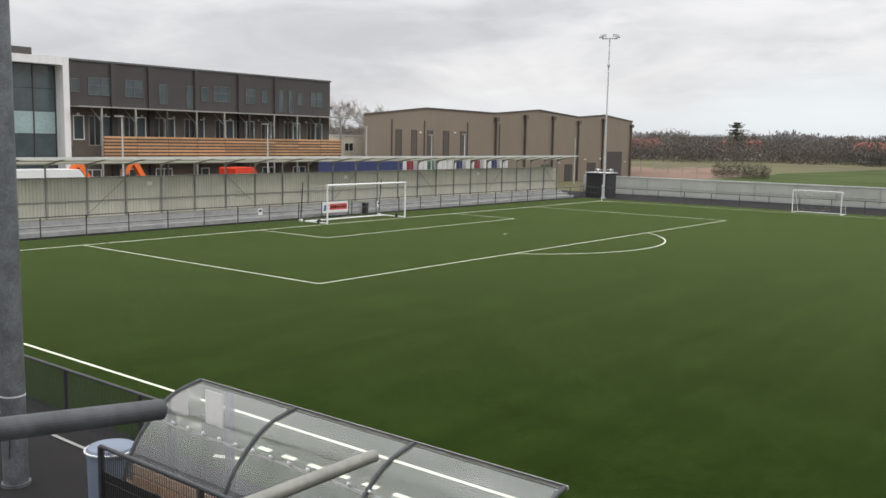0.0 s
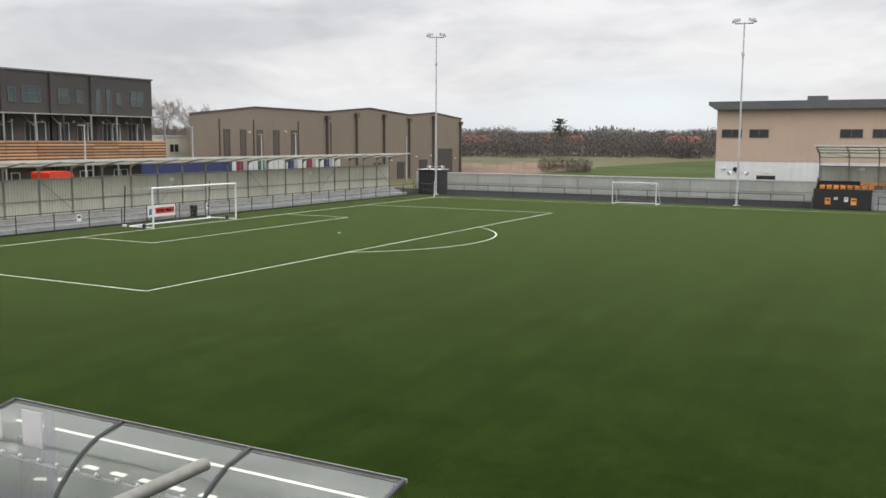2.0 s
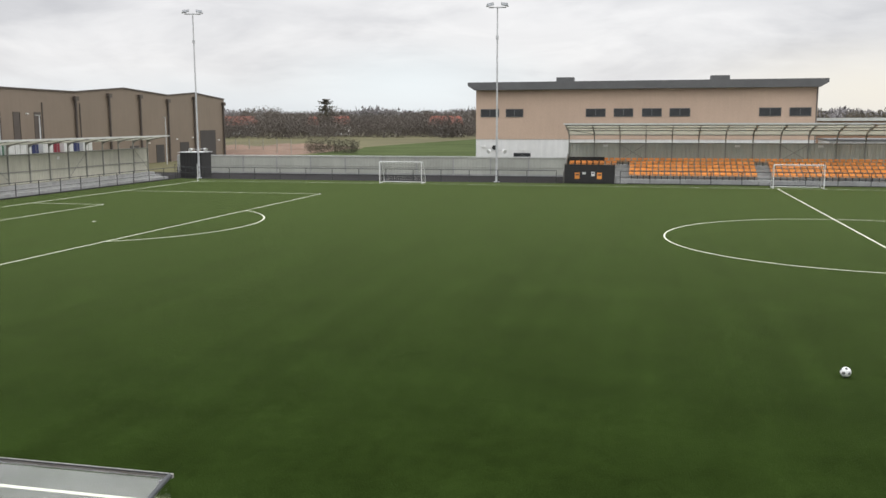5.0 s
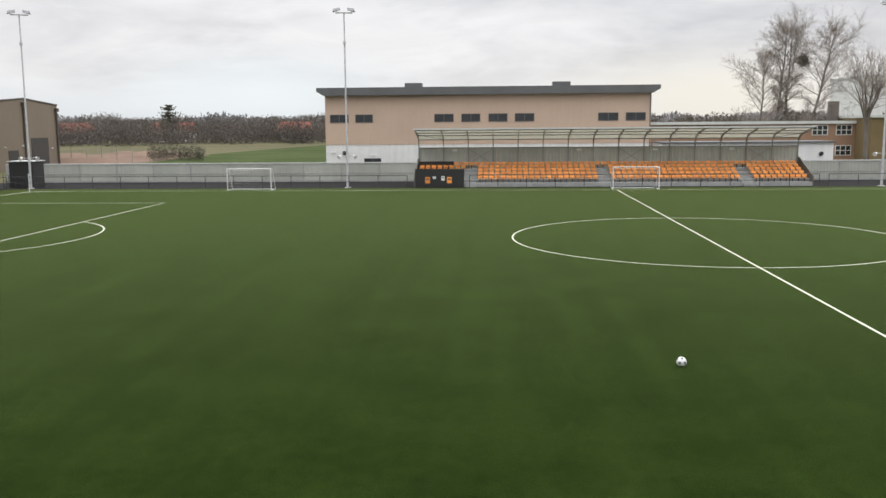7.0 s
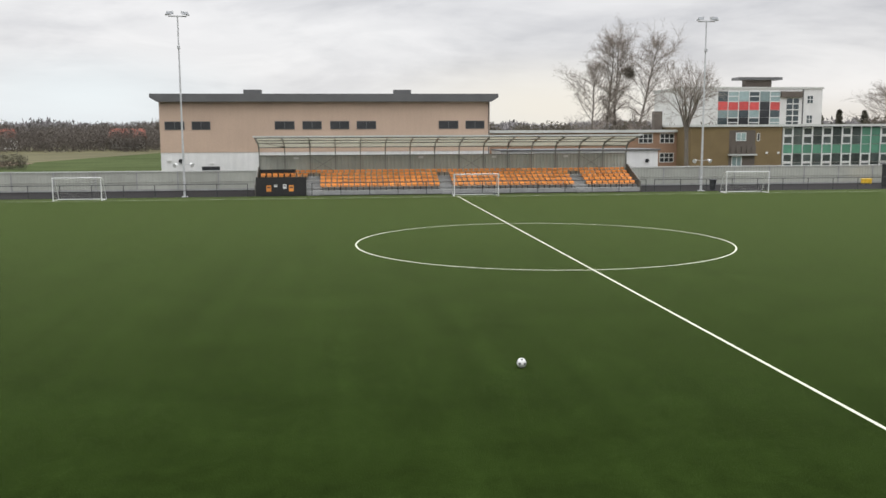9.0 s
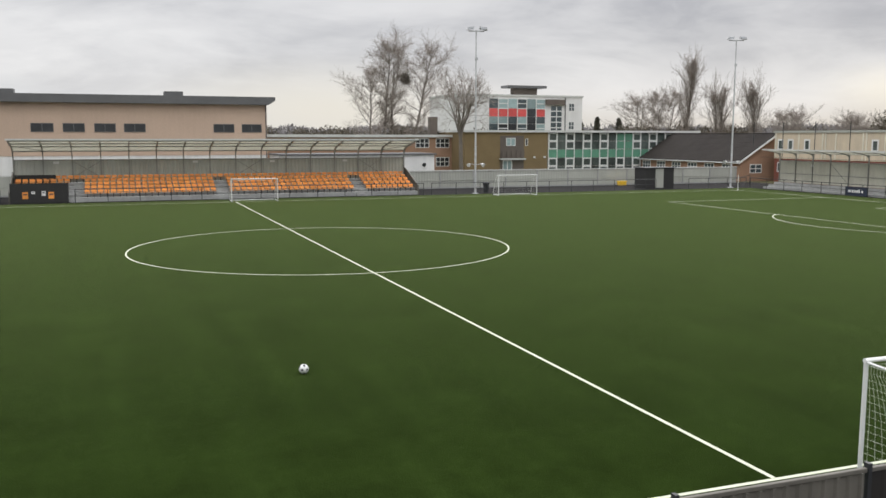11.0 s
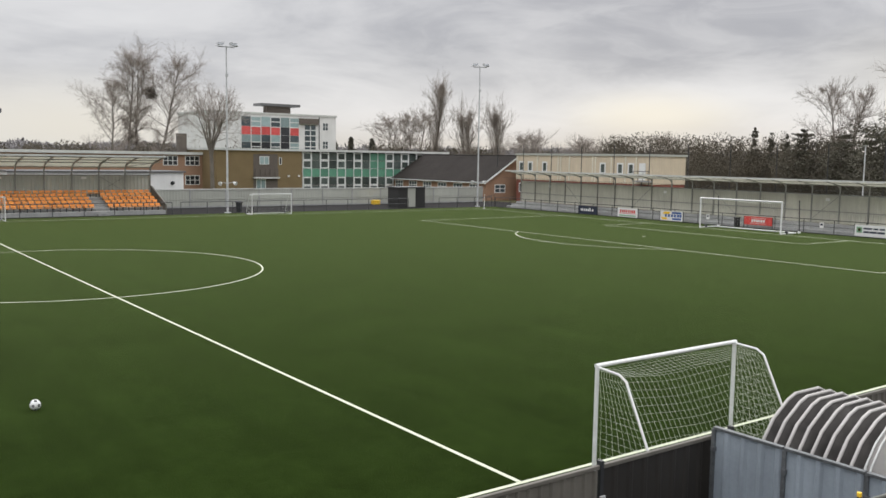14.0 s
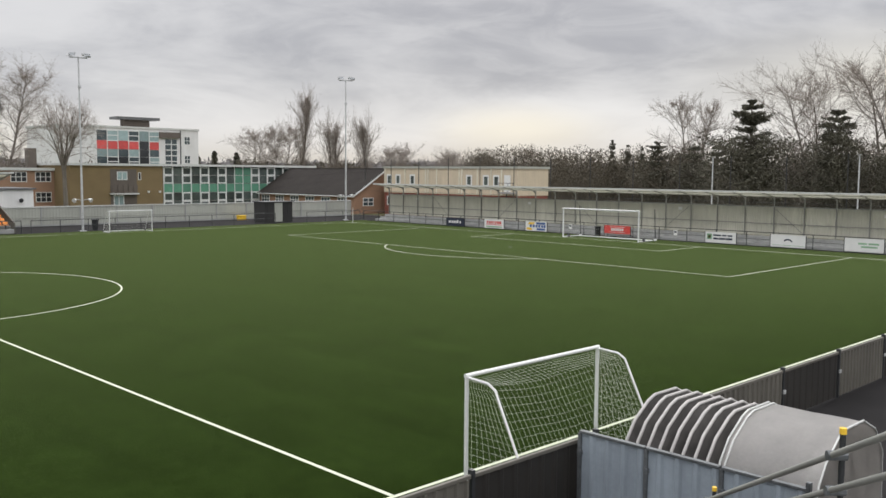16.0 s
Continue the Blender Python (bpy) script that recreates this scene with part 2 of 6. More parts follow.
M_CONIFER = material("dark_conifer_needles", (0.080, 0.076, 0.052), 0.8, grain=4, grain_amt=0.3, stain=0.5, stain_amt=0.25, spread=0.08, island=True)
M_SCRUB = material("winter_scrub", (0.098, 0.084, 0.060), 0.9, grain=2, grain_amt=0.12, stain=0.15, stain_amt=0.25, spread=0.04, island=True)
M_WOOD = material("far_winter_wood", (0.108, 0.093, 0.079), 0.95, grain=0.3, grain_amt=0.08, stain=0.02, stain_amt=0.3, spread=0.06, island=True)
M_RIDGE = material("haze_grey_ridge_wood", (0.21, 0.20, 0.20), 0.95, grain=0.1, grain_amt=0.10, stain=0.01, stain_amt=0.15, spread=0.2, island=True)
M_SOIL = material("bare_orange_soil", (0.16, 0.10, 0.066), 0.95, grain=1.2, grain_amt=0.2, stain=0.1, stain_amt=0.25)
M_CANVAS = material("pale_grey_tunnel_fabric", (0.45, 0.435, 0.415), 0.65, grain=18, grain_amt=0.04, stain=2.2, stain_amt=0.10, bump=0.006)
M_CANVASD = material("tunnel_gusset_with_fold_shade", (0.075, 0.070, 0.065), 0.75, grain=14, grain_amt=0.1, stain=3.0, stain_amt=0.4)
M_YELLOW = material("yellow_plastic", (0.82, 0.52, 0.04), 0.5, grain=20, stain=3.0)
M_BIN = material("blue_grey_bin_plastic", (0.14, 0.17, 0.22), 0.5, grain=20, stain=2.0)
M_SIGNW = material("white_sign_board", (0.72, 0.72, 0.70), 0.5, grain=15, grain_amt=0.03, stain=2.0, stain_amt=0.05)
M_SIGNR = material("red_sign_ink", (0.62, 0.06, 0.05), 0.5, grain=15, stain=2.0)
M_SIGNN = material("dark_navy_sign", (0.02, 0.028, 0.05), 0.5, grain=15, stain=2.0)
M_SIGNB = material("blue_sign_ink", (0.05, 0.11, 0.30), 0.5, grain=15, stain=2.0)
M_SIGNG = material("green_sign_ink", (0.25, 0.42, 0.26), 0.5, grain=15, stain=2.0)
M_LAMPG = material("lamp_glass", (0.55, 0.57, 0.60), 0.2, grain=10, stain=3.0)


def clear_sheet(name, tint, clear):
    """Scuffed clear plastic: mostly see-through, a pale scuffed haze, and gloss that grows at flat angles."""
    m = bpy.data.materials.new(name)
    m.use_nodes = True
    N, L = m.node_tree.nodes, m.node_tree.links
    b = N["Principled BSDF"]
    b.inputs["Base Color"].default_value = (*tint, 1)
    b.inputs["Roughness"].default_value = 0.5
    tr = N.new("ShaderNodeBsdfTransparent")
    tr.inputs["Color"].default_value = (0.93, 0.94, 0.93, 1)
    mx = N.new("ShaderNodeMixShader")
    n = N.new("ShaderNodeTexNoise")
    n.inputs["Scale"].default_value = 1.6
    n.inputs["Detail"].default_value = 6
    geo = N.new("ShaderNodeNewGeometry")
    L.new(geo.outputs["Position"], n.inputs["Vector"])
    mr = N.new("ShaderNodeMapRange")
    mr.inputs["To Min"].default_value, mr.inputs["To Max"].default_value = clear - 0.08, clear + 0.08
    L.new(n.outputs["Fac"], mr.inputs["Value"])
    L.new(mr.outputs[0], mx.inputs[0])
    L.new(b.outputs[0], mx.inputs[1])
    L.new(tr.outputs[0], mx.inputs[2])
    gl = N.new("ShaderNodeBsdfGlossy")
    gl.inputs["Roughness"].default_value = 0.10
    lw = N.new("ShaderNodeLayerWeight")
    lw.inputs["Blend"].default_value = 0.42
    my = N.new("ShaderNodeMixShader")
    L.new(lw.outputs["Fresnel"], my.inputs[0])
    L.new(mx.outputs[0], my.inputs[1])
    L.new(gl.outputs[0], my.inputs[2])
    L.new(my.outputs[0], N["Material Output"].inputs["Surface"])
    return m


M_POLY = clear_sheet("scuffed_clear_plastic", (0.74, 0.75, 0.75), 0.90)


def let_light_through(m, amount, tint):
    """Lets a thin sheet pass diffuse light, as milky plastic does."""
    N, L = m.node_tree.nodes, m.node_tree.links
    tl = N.new("ShaderNodeBsdfTranslucent")
    tl.inputs["Color"].default_value = (*tint, 1)
    mx = N.new("ShaderNodeMixShader")
    mx.inputs[0].default_value = amount
    L.new(N["Principled BSDF"].outputs[0], mx.inputs[1])
    L.new(tl.outputs[0], mx.inputs[2])
    L.new(mx.outputs[0], N["Material Output"].inputs["Surface"])


let_light_through(M_ROOF, 0.62, (0.68, 0.67, 0.60))

# ---- building helpers ----
def thing(name, at, label, category, group="", kind="", turn=0):
    ob = new(name)
    ob.empty_display_size = 0.2
    ob.matrix_basis = pose(*at, 0, 0, turn)
    return tagged(ob, label, category, group, kind)


def finish(bm, mat, name="mesh", smooth=False):
    bmesh.ops.recalc_face_normals(bm, faces=bm.faces)
    me = bpy.data.meshes.new(name)
    bm.to_mesh(me)
    bm.free()
    me.materials.append(mat)
    if smooth:
        for p in me.polygons:
            p.use_smooth = True
        me.set_sharp_from_angle(angle=radians(40))
    return me


def part(name, bm, mat, parent, label="", smooth=False, at=None):
    """Links a bmesh (in its parent's own coordinates) as one mesh under a thing or a part."""
    ob = new(name, bm if isinstance(bm, bpy.types.Mesh) else finish(bm, mat, name, smooth))
    ob.parent = parent
    if at is not None:
        ob.matrix_basis = at
    return tagged(ob, label)


def solid(name, bm, mat, label, category, group="", kind="", smooth=False):
    return tagged(new(name, finish(bm, mat, name, smooth)), label, category, group, kind)


def box(bm, x0, x1, y0, y1, z0, z1, bevel=0.0):
    r = bmesh.ops.create_cube(bm, size=1, matrix=Matrix.Translation(((x0 + x1) / 2, (y0 + y1) / 2, (z0 + z1) / 2)) @ Matrix.Diagonal((abs(x1 - x0), abs(y1 - y0), abs(z1 - z0), 1)))
    if bevel:
        edges = {e for v in r["verts"] for e in v.link_edges}
        bmesh.ops.bevel(bm, geom=list(edges), offset=bevel, segments=1, affect="EDGES")
    return bm


def B(*a, bevel=0.0):
    return box(bmesh.new(), *a, bevel=bevel)


def tube(bm, p, q, r, r2=None, n=8, caps=True):
    p, q = Vector(p), Vector(q)
    d = q - p
    m = Matrix.Translation((p + q) / 2) @ d.to_track_quat("Z", "Y").to_matrix().to_4x4()
    bmesh.ops.create_cone(bm, cap_ends=caps, segments=n, radius1=r, radius2=r if r2 is None else r2, depth=d.length, matrix=m)
    return bm


def T(p, q, r, r2=None, n=8):
    return tube(bmesh.new(), p, q, r, r2, n)


def pipe(bm, pts, r, n=8):
    """A bent round tube through points, with mitred joints."""
    pts = [Vector(p) for p in pts]
    rings = []
    for i, p in enumerate(pts):
        d = (pts[min(i + 1, len(pts) - 1)] - pts[max(i - 1, 0)]).normalized()
        q = d.to_track_quat("Z", "Y")
        rings.append([bm.verts.new(p + q @ Vector((r * math.cos(a), r * math.sin(a), 0))) for a in (2 * math.pi * k / n for k in range(n))])
    for a, b in zip(rings, rings[1:]):
        for k in range(n):
            bm.faces.new((a[k], a[(k + 1) % n], b[(k + 1) % n], b[k]))
    bm.faces.new(rings[0][::-1])
    bm.faces.new(rings[-1])
    return bm


def prism(bm, outline, axis, lo, hi):
    """An outline in the plane across an axis ('x': (y, z); 'y': (x, z); 'z': (x, y)), drawn out from lo to hi."""
    def place(u, v, w):
        return {"x": (w, u, v), "y": (u, w, v), "z": (u, v, w)}[axis]
    a = [bm.verts.new(place(u, v, lo)) for u, v in outline]
    b = [bm.verts.new(place(u, v, hi)) for u, v in outline]
    n = len(a)
    for i in range(n):
        bm.faces.new((a[i], a[(i + 1) % n], b[(i + 1) % n], b[i]))
    bm.faces.new(a[::-1])
    bm.faces.new(b)
    return bm


def ribbed(width, height, pitch, depth, thick=0.012):
    """A profiled sheet: x along, z up, ribs towards -y, base corner at the origin."""
    n = max(int(width / pitch), 1)
    p = width / n
    top = []
    for i in range(n):
        x = i * p
        top += [(x, 0), (x + 0.55 * p, 0), (x + 0.68 * p, -depth), (x + 0.87 * p, -depth)]
    top.append((width, 0))
    return prism(bmesh.new(), top + [(x, y + thick) for x, y in reversed(top)], "z", 0, height)


def from_tubes(name, segs, mat, sides=3):
    """One mesh of many thin tapered tubes: rows of (p, q, r0, r1)."""
    segs = np.array(segs, dtype=float).reshape(-1, 8)
    p, q, r0, r1 = segs[:, :3], segs[:, 3:6], segs[:, 6], segs[:, 7]
    d = q - p
    d /= np.linalg.norm(d, axis=1)[:, None] + 1e-9
    ref = np.where(np.abs(d[:, 2:3]) > 0.9, [[1.0, 0, 0]], [[0, 0, 1.0]])
    u = np.cross(d, ref)
    u /= np.linalg.norm(u, axis=1)[:, None] + 1e-9
    v = np.cross(d, u)
    n = len(p)
    verts = np.zeros((n, 2 * sides, 3))
    for k in range(sides):
        a = 2 * math.pi * k / sides
        off = u * math.cos(a) + v * math.sin(a)
        verts[:, k] = p + off * r0[:, None]
        verts[:, sides + k] = q + off * r1[:, None]
    base = np.arange(n)[:, None, None] * 2 * sides
    quad = np.array([[k, (k + 1) % sides, sides + (k + 1) % sides, sides + k] for k in range(sides)])[None]
    me = bpy.data.meshes.new(name)
    me.from_pydata(verts.reshape(-1, 3).tolist(), [], (base + quad).reshape(-1, 4).tolist())
    me.materials.append(mat)
    return me


def from_leaves(name, centres, sizes, mat, rng, upright=False):
    """One mesh of many small bent leaf clumps (two triangles each), turned at random."""
    n = len(centres)
    a = rng.normal(size=(n, 3))
    if upright:
        a = a * np.array([[0.7, 0.7, 0.0]]) + np.array([[0, 0, 1.0]])
    a /= np.linalg.norm(a, axis=1)[:, None]
    b = np.cross(a, rng.normal(size=(n, 3)))
    b /= np.linalg.norm(b, axis=1)[:, None] + 1e-9
    c = np.cross(a, b)
    s = np.array(sizes)[:, None]
    o = np.array(centres)
    w = 0.34 if upright else 0.6
    v = np.stack([o - a * s, o - b * s * w + c * s * 0.1, o + a * s, o + b * s * w + c * s * 0.1], 1)
    f = np.arange(n)[:, None, None] * 4 + np.array([[0, 1, 2], [0, 2, 3]])[None]
    me = bpy.data.meshes.new(name)
    me.from_pydata(v.reshape(-1, 3).tolist(), [], f.reshape(-1, 3).tolist())
    me.materials.append(mat)
    return me

# ---- ground and pitch ----
HX, HY = 50.5, 32.1          # half length and half width of the pitch


def sheet(name, x0, x1, y0, y1, z, mat, label, category, cuts=1, wave=0.0):
    bm = bmesh.new()
    bmesh.ops.create_grid(bm, x_segments=cuts, y_segments=cuts, size=0.5,
                          matrix=Matrix.Translation(((x0 + x1) / 2, (y0 + y1) / 2, z)) @ Matrix.Diagonal((x1 - x0, y1 - y0, 1, 1)))
    return solid(name, bm, mat, label, category, kind="structure")


sheet("ground", -4000, 4000, -4000, 4000, -0.06, M_FIELD, "green and brown winter grassland reaching the horizon", "ground")
bm = bmesh.new()
bm.faces.new([bm.verts.new((x, y, -0.045)) for x, y in ((-59, 46), (-62, 80), (-66, 104), (-70, 136), (-67, 172), (-62, 226), (0, 236), (60, 230), (60, 46))])
solid("playing_field", bm, M_GREENF, "green mown playing field beyond the fence", "field", kind="structure")
sheet("pavement", -63, 63, -62, 45.2, -0.03, M_ASPHALT, "dark grey asphalt surround of the football pitch", "pavement")
sheet("pitch", -54.1, 54.1, -34.3, 35.0, 0.0, M_TURF, "dark green artificial turf football pitch", "pitch")


def marking(name, outline_or_ring, label):
    bm = bmesh.new()
    outline, hole = outline_or_ring
    z0, z1 = 0.0015, 0.006
    n = len(outline)
    a = [bm.verts.new((x, y, z1)) for x, y in outline]
    b = [bm.verts.new((x, y, z1)) for x, y in hole]
    closed = name in ("centre_circle",)
    for i in range(n if closed else n - 1):
        j = (i + 1) % n
        bm.faces.new((a[i], a[j], b[j], b[i]))
    r = bmesh.ops.extrude_face_region(bm, geom=bm.faces[:])
    for e in r["geom"]:
        if isinstance(e, bmesh.types.BMVert):
            e.co.z = z0
    return solid(name, bm, M_LINE, label, "pitch marking", group="pitch markings", kind="structure")


LW = 0.075


def strip(name, p, q, label, width=LW):
    p, q = Vector(p), Vector(q)
    n = Vector((-(q - p).y, (q - p).x)).normalized() * width / 2
    return marking(name, ([p + n, q + n], [p - n, q - n]), label)


def arc(cx, cy, r, a0, a1, n=64):
    ang = [radians(a0 + (a1 - a0) * i / n) for i in range(n + 1)]
    return ([(cx + (r + LW / 2) * math.cos(a), cy + (r + LW / 2) * math.sin(a)) for a in ang],
            [(cx + (r - LW / 2) * math.cos(a), cy + (r - LW / 2) * math.sin(a)) for a in ang])


for sy in (-1, 1):
    strip("touchline", (-HX, sy * HY), (HX, sy * HY), "white painted touchline on green turf", 0.085)
strip("halfway_line", (0, -HY + 0.055), (0, HY - 0.055), "white painted halfway line on green turf", 0.085)
ring = arc(0, 0, 9.15, 0, 360, 128)
marking("centre_circle", (ring[0][:-1], ring[1][:-1]), "white painted centre circle on green turf")
for sx in (-1, 1):
    strip("goal_line", (sx * HX, -HY + 0.055), (sx * HX, HY - 0.055), "white painted goal line on green turf", 0.10)
    for depth, half, what in ((16.5, 20.16, "penalty_area"), (5.5, 9.16, "goal_area")):
        x1 = sx * (HX - depth)
        for sy in (-1, 1):
            strip(what + "_side", (sx * (HX - 0.055), sy * half), (x1, sy * half), "white painted side line of the " + what.replace("_", " "))
        strip(what + "_front", (x1, -half + LW / 2), (x1, half - LW / 2), "white painted front line of the " + what.replace("_", " "))
    a = 52.5
    marking("penalty_arc", arc(sx * (HX - 11), 0, 9.15, -a if sx < 0 else 180 - a, a if sx < 0 else 180 + a), "white painted penalty arc on green turf")
    bm = bmesh.new()
    bmesh.ops.create_circle(bm, cap_ends=True, segments=20, radius=0.13, matrix=Matrix.Translation((sx * (HX - 11), 0, 0.006)))
    solid("penalty_spot", bm, M_LINE, "white painted penalty spot on green turf", "pitch marking", "pitch markings", "structure")
    # quarter arcs at the far corners
    marking("corner_arc", arc(sx * HX, HY, 1.0, 270 if sx < 0 else 180, 360 if sx < 0 else 270, 12), "white quarter circle at the pitch corner")


# ---- pitch barriers: black posts with rails ----
def barrier(name, points, label, rails=((1.08, 0.028), (0.55, 0.018)), step=2.55):
    """A straight post and rail barrier between two points."""
    p, q = (Vector((*c, 0)) for c in points)
    th = thing(name, p, label, "barrier", "pitch barriers", turn=math.degrees(math.atan2((q - p).y, (q - p).x)))
    length = (q - p).length
    n = round(length / step)
    bm = T((0, 0, 0), (0, 0, 1.10), 0.032)
    box(bm, -0.07, 0.07, -0.07, 0.07, 0, 0.012)
    post = finish(bm, M_BLACK, "post")
    for i in range(n + 1):
        part("post", post, None, th, at=pose(length * i / n, 0, 0))
    for z, r in rails:
        part("rail", T((0, 0, z), (length, 0, z), r), M_BLACK, th)
    return th


barrier("pitch_barrier", ((-54.4, -32.88), (-54.4, 35.3)), "black metal post and rail barrier along the pitch end")
barrier("pitch_barrier", ((-54.2, 35.4), (-17.9, 35.4)), "black metal post and rail barrier along the far side")
barrier("pitch_barrier", ((-12.4, 35.4), (17.6, 35.4)), "black metal post and rail barrier before the seats")
barrier("pitch_barrier", ((18.4, 35.4), (42.9, 35.4)), "black metal post and rail barrier along the far side")
barrier("pitch_barrier", ((46.9, 35.4), (54.2, 35.4)), "black metal post and rail barrier near the corner")
barrier("pitch_barrier", ((54.4, 34.95), (54.4, -33.65)), "black metal post and rail barrier behind the goal")


# ---- boundary fence on the far side ----
def boundary_fence(x0, x1, y, label):
    th = thing("boundary_fence", (x0, y, -0.03), label, "fence", "boundary fences")
    n = max(round((x1 - x0) / 3.75), 1)
    w = (x1 - x0) / n
    panel = finish(ribbed(w - 0.13, 1.64, 0.30, 0.010), M_FENCE, "panel")
    post = finish(B(-0.06, 0.06, -0.06, 0.06, 0, 1.82, bevel=0.01), M_CONC, "post")
    base = finish(B(0, w - 0.13, -0.02, 0.05, 0.0, 0.16), M_CONC, "plinth")
    cap = finish(B(0, w - 0.004, -0.07, 0.07, 1.82, 1.92), M_CAP, "capping")
    for i in range(n + 1):
        part("post", post, None, th, at=pose(i * w, 0, 0))
    for i in range(n):
        part("panel", panel, None, th, at=pose(i * w + 0.065, 0, 0.163))
        part("plinth", base, None, th, at=pose(i * w + 0.065, 0, 0))
        part("capping", cap, None, th, at=pose(i * w, 0, 0))
        part("rail", T((i * w + 0.06, -0.045, 0.85), (i * w + w - 0.06, -0.045, 0.85), 0.02, n=6), M_FENCE, th)
    return th


boundary_fence(-59.8, -17.8, 45.0, "grey boarded boundary fence with pale capping rail")
boundary_fence(19.0, 60.5, 45.0, "grey boarded boundary fence with pale capping rail")


# ---- standing terraces behind the goals ----
def terrace(y0, w, ext):
    """Covered standing terrace: steps, ribbed back wall, posts, raking beams and roof; x = distance behind the barrier, y along."""
    bays = 28
    y1 = y0 + bays * w
    th = thing("covered_terrace", (-54.4, 0, -0.03), "grey standing terrace with ribbed beige back wall and light sloping roof", "stand", "goal end terraces")
    for i, (x, z) in enumerate(((-0.75, 0.24), (-1.45, 0.46), (-2.15, 0.68))):
        part("step", B(x - 0.70, x, y0, y1, 0, z, bevel=0.012), M_CONC, th, "pale grey concrete step")
    panel = finish(ribbed(w - 0.02, 2.22, 0.19, 0.032), M_CLAD, "wall_panel")
    post = B(-0.05, 0.05, -0.035, 0.035, 0, 3.62)
    beam = bmesh.new()
    prism(beam, [(0.0, 3.30), (0.10, 3.50), (0.35, 3.66), (0.9, 3.80), (2.25, 4.04), (2.25, 4.10), (-0.05, 3.70), (-0.05, 3.30)], "y", -0.03, 0.03)
    post, beam = finish(post, M_STEEL, "post"), finish(beam, M_STEEL, "beam")
    for i in range(bays + 1):
        y = y0 + i * w
        part("post", post, None, th, at=pose(-2.82, y, 0))
        part("roof_beam", beam, None, th, at=pose(-2.82, y, 0))
    sheet_bm = bmesh.new()
    prism(sheet_bm, [(-2.95, 3.70), (-0.50, 4.125), (-0.50, 4.155), (-2.95, 3.73)], "y", 0, w - 0.006)
    sheet_me = finish(sheet_bm, M_ROOF, "roof_sheet")
    for i in range(bays):
        y = y0 + i * w
        part("wall_panel", panel, None, th, at=pose(-2.90, y + 0.01, 0.70, 0, 0, 90))
        part("roof_sheet", sheet_me, None, th, at=pose(0, y + 0.003, 0))
        part("wall_rail", B(-2.87, -2.80, y + 0.055, y + w - 0.055, 1.60, 1.66), M_STEEL, th)
        part("wall_coping", B(-2.96, -2.80, y + 0.055, y + w - 0.055, 2.925, 2.985), M_STEEL, th)
        if i % 4 == 3:
            up = i % 8 == 3
            part("brace", T((-2.76, y + 0.05, 2.85 if up else 0.95), (-2.76, y + w - 0.05, 0.95 if up else 2.85), 0.022, n=6), M_STEEL, th)
    for x, z in ((-2.6, 3.80), (-1.6, 3.965), (-0.75, 4.11)):
        part("purlin", B(x - 0.03, x + 0.03, y0, y1, z - 0.07, z - 0.005), M_STEEL, th)
    part("fascia", B(-0.53, -0.45, y0 - 0.05, y1 + ext, 4.04, 4.17), M_CAP, th, "pale roof edge trim")
    for y, mm in ((y0 + 1.9 * w, 2.42), (y0 + 8.6 * w, 2.40), (y0 + 15.5 * w, 2.45), (y0 + 22.4 * w, 2.4)):
        part("wall_sign", B(-2.862, -2.846, y, y + 0.34, mm, mm + 0.24), M_SIGNW, th, "small white notice")
    return th


terrace(-32.95, 2.42, 0.1)
terrace(-33.86, 2.39, 0.1).matrix_basis = pose(54.4, 0, -0.03, 0, 0, 180)


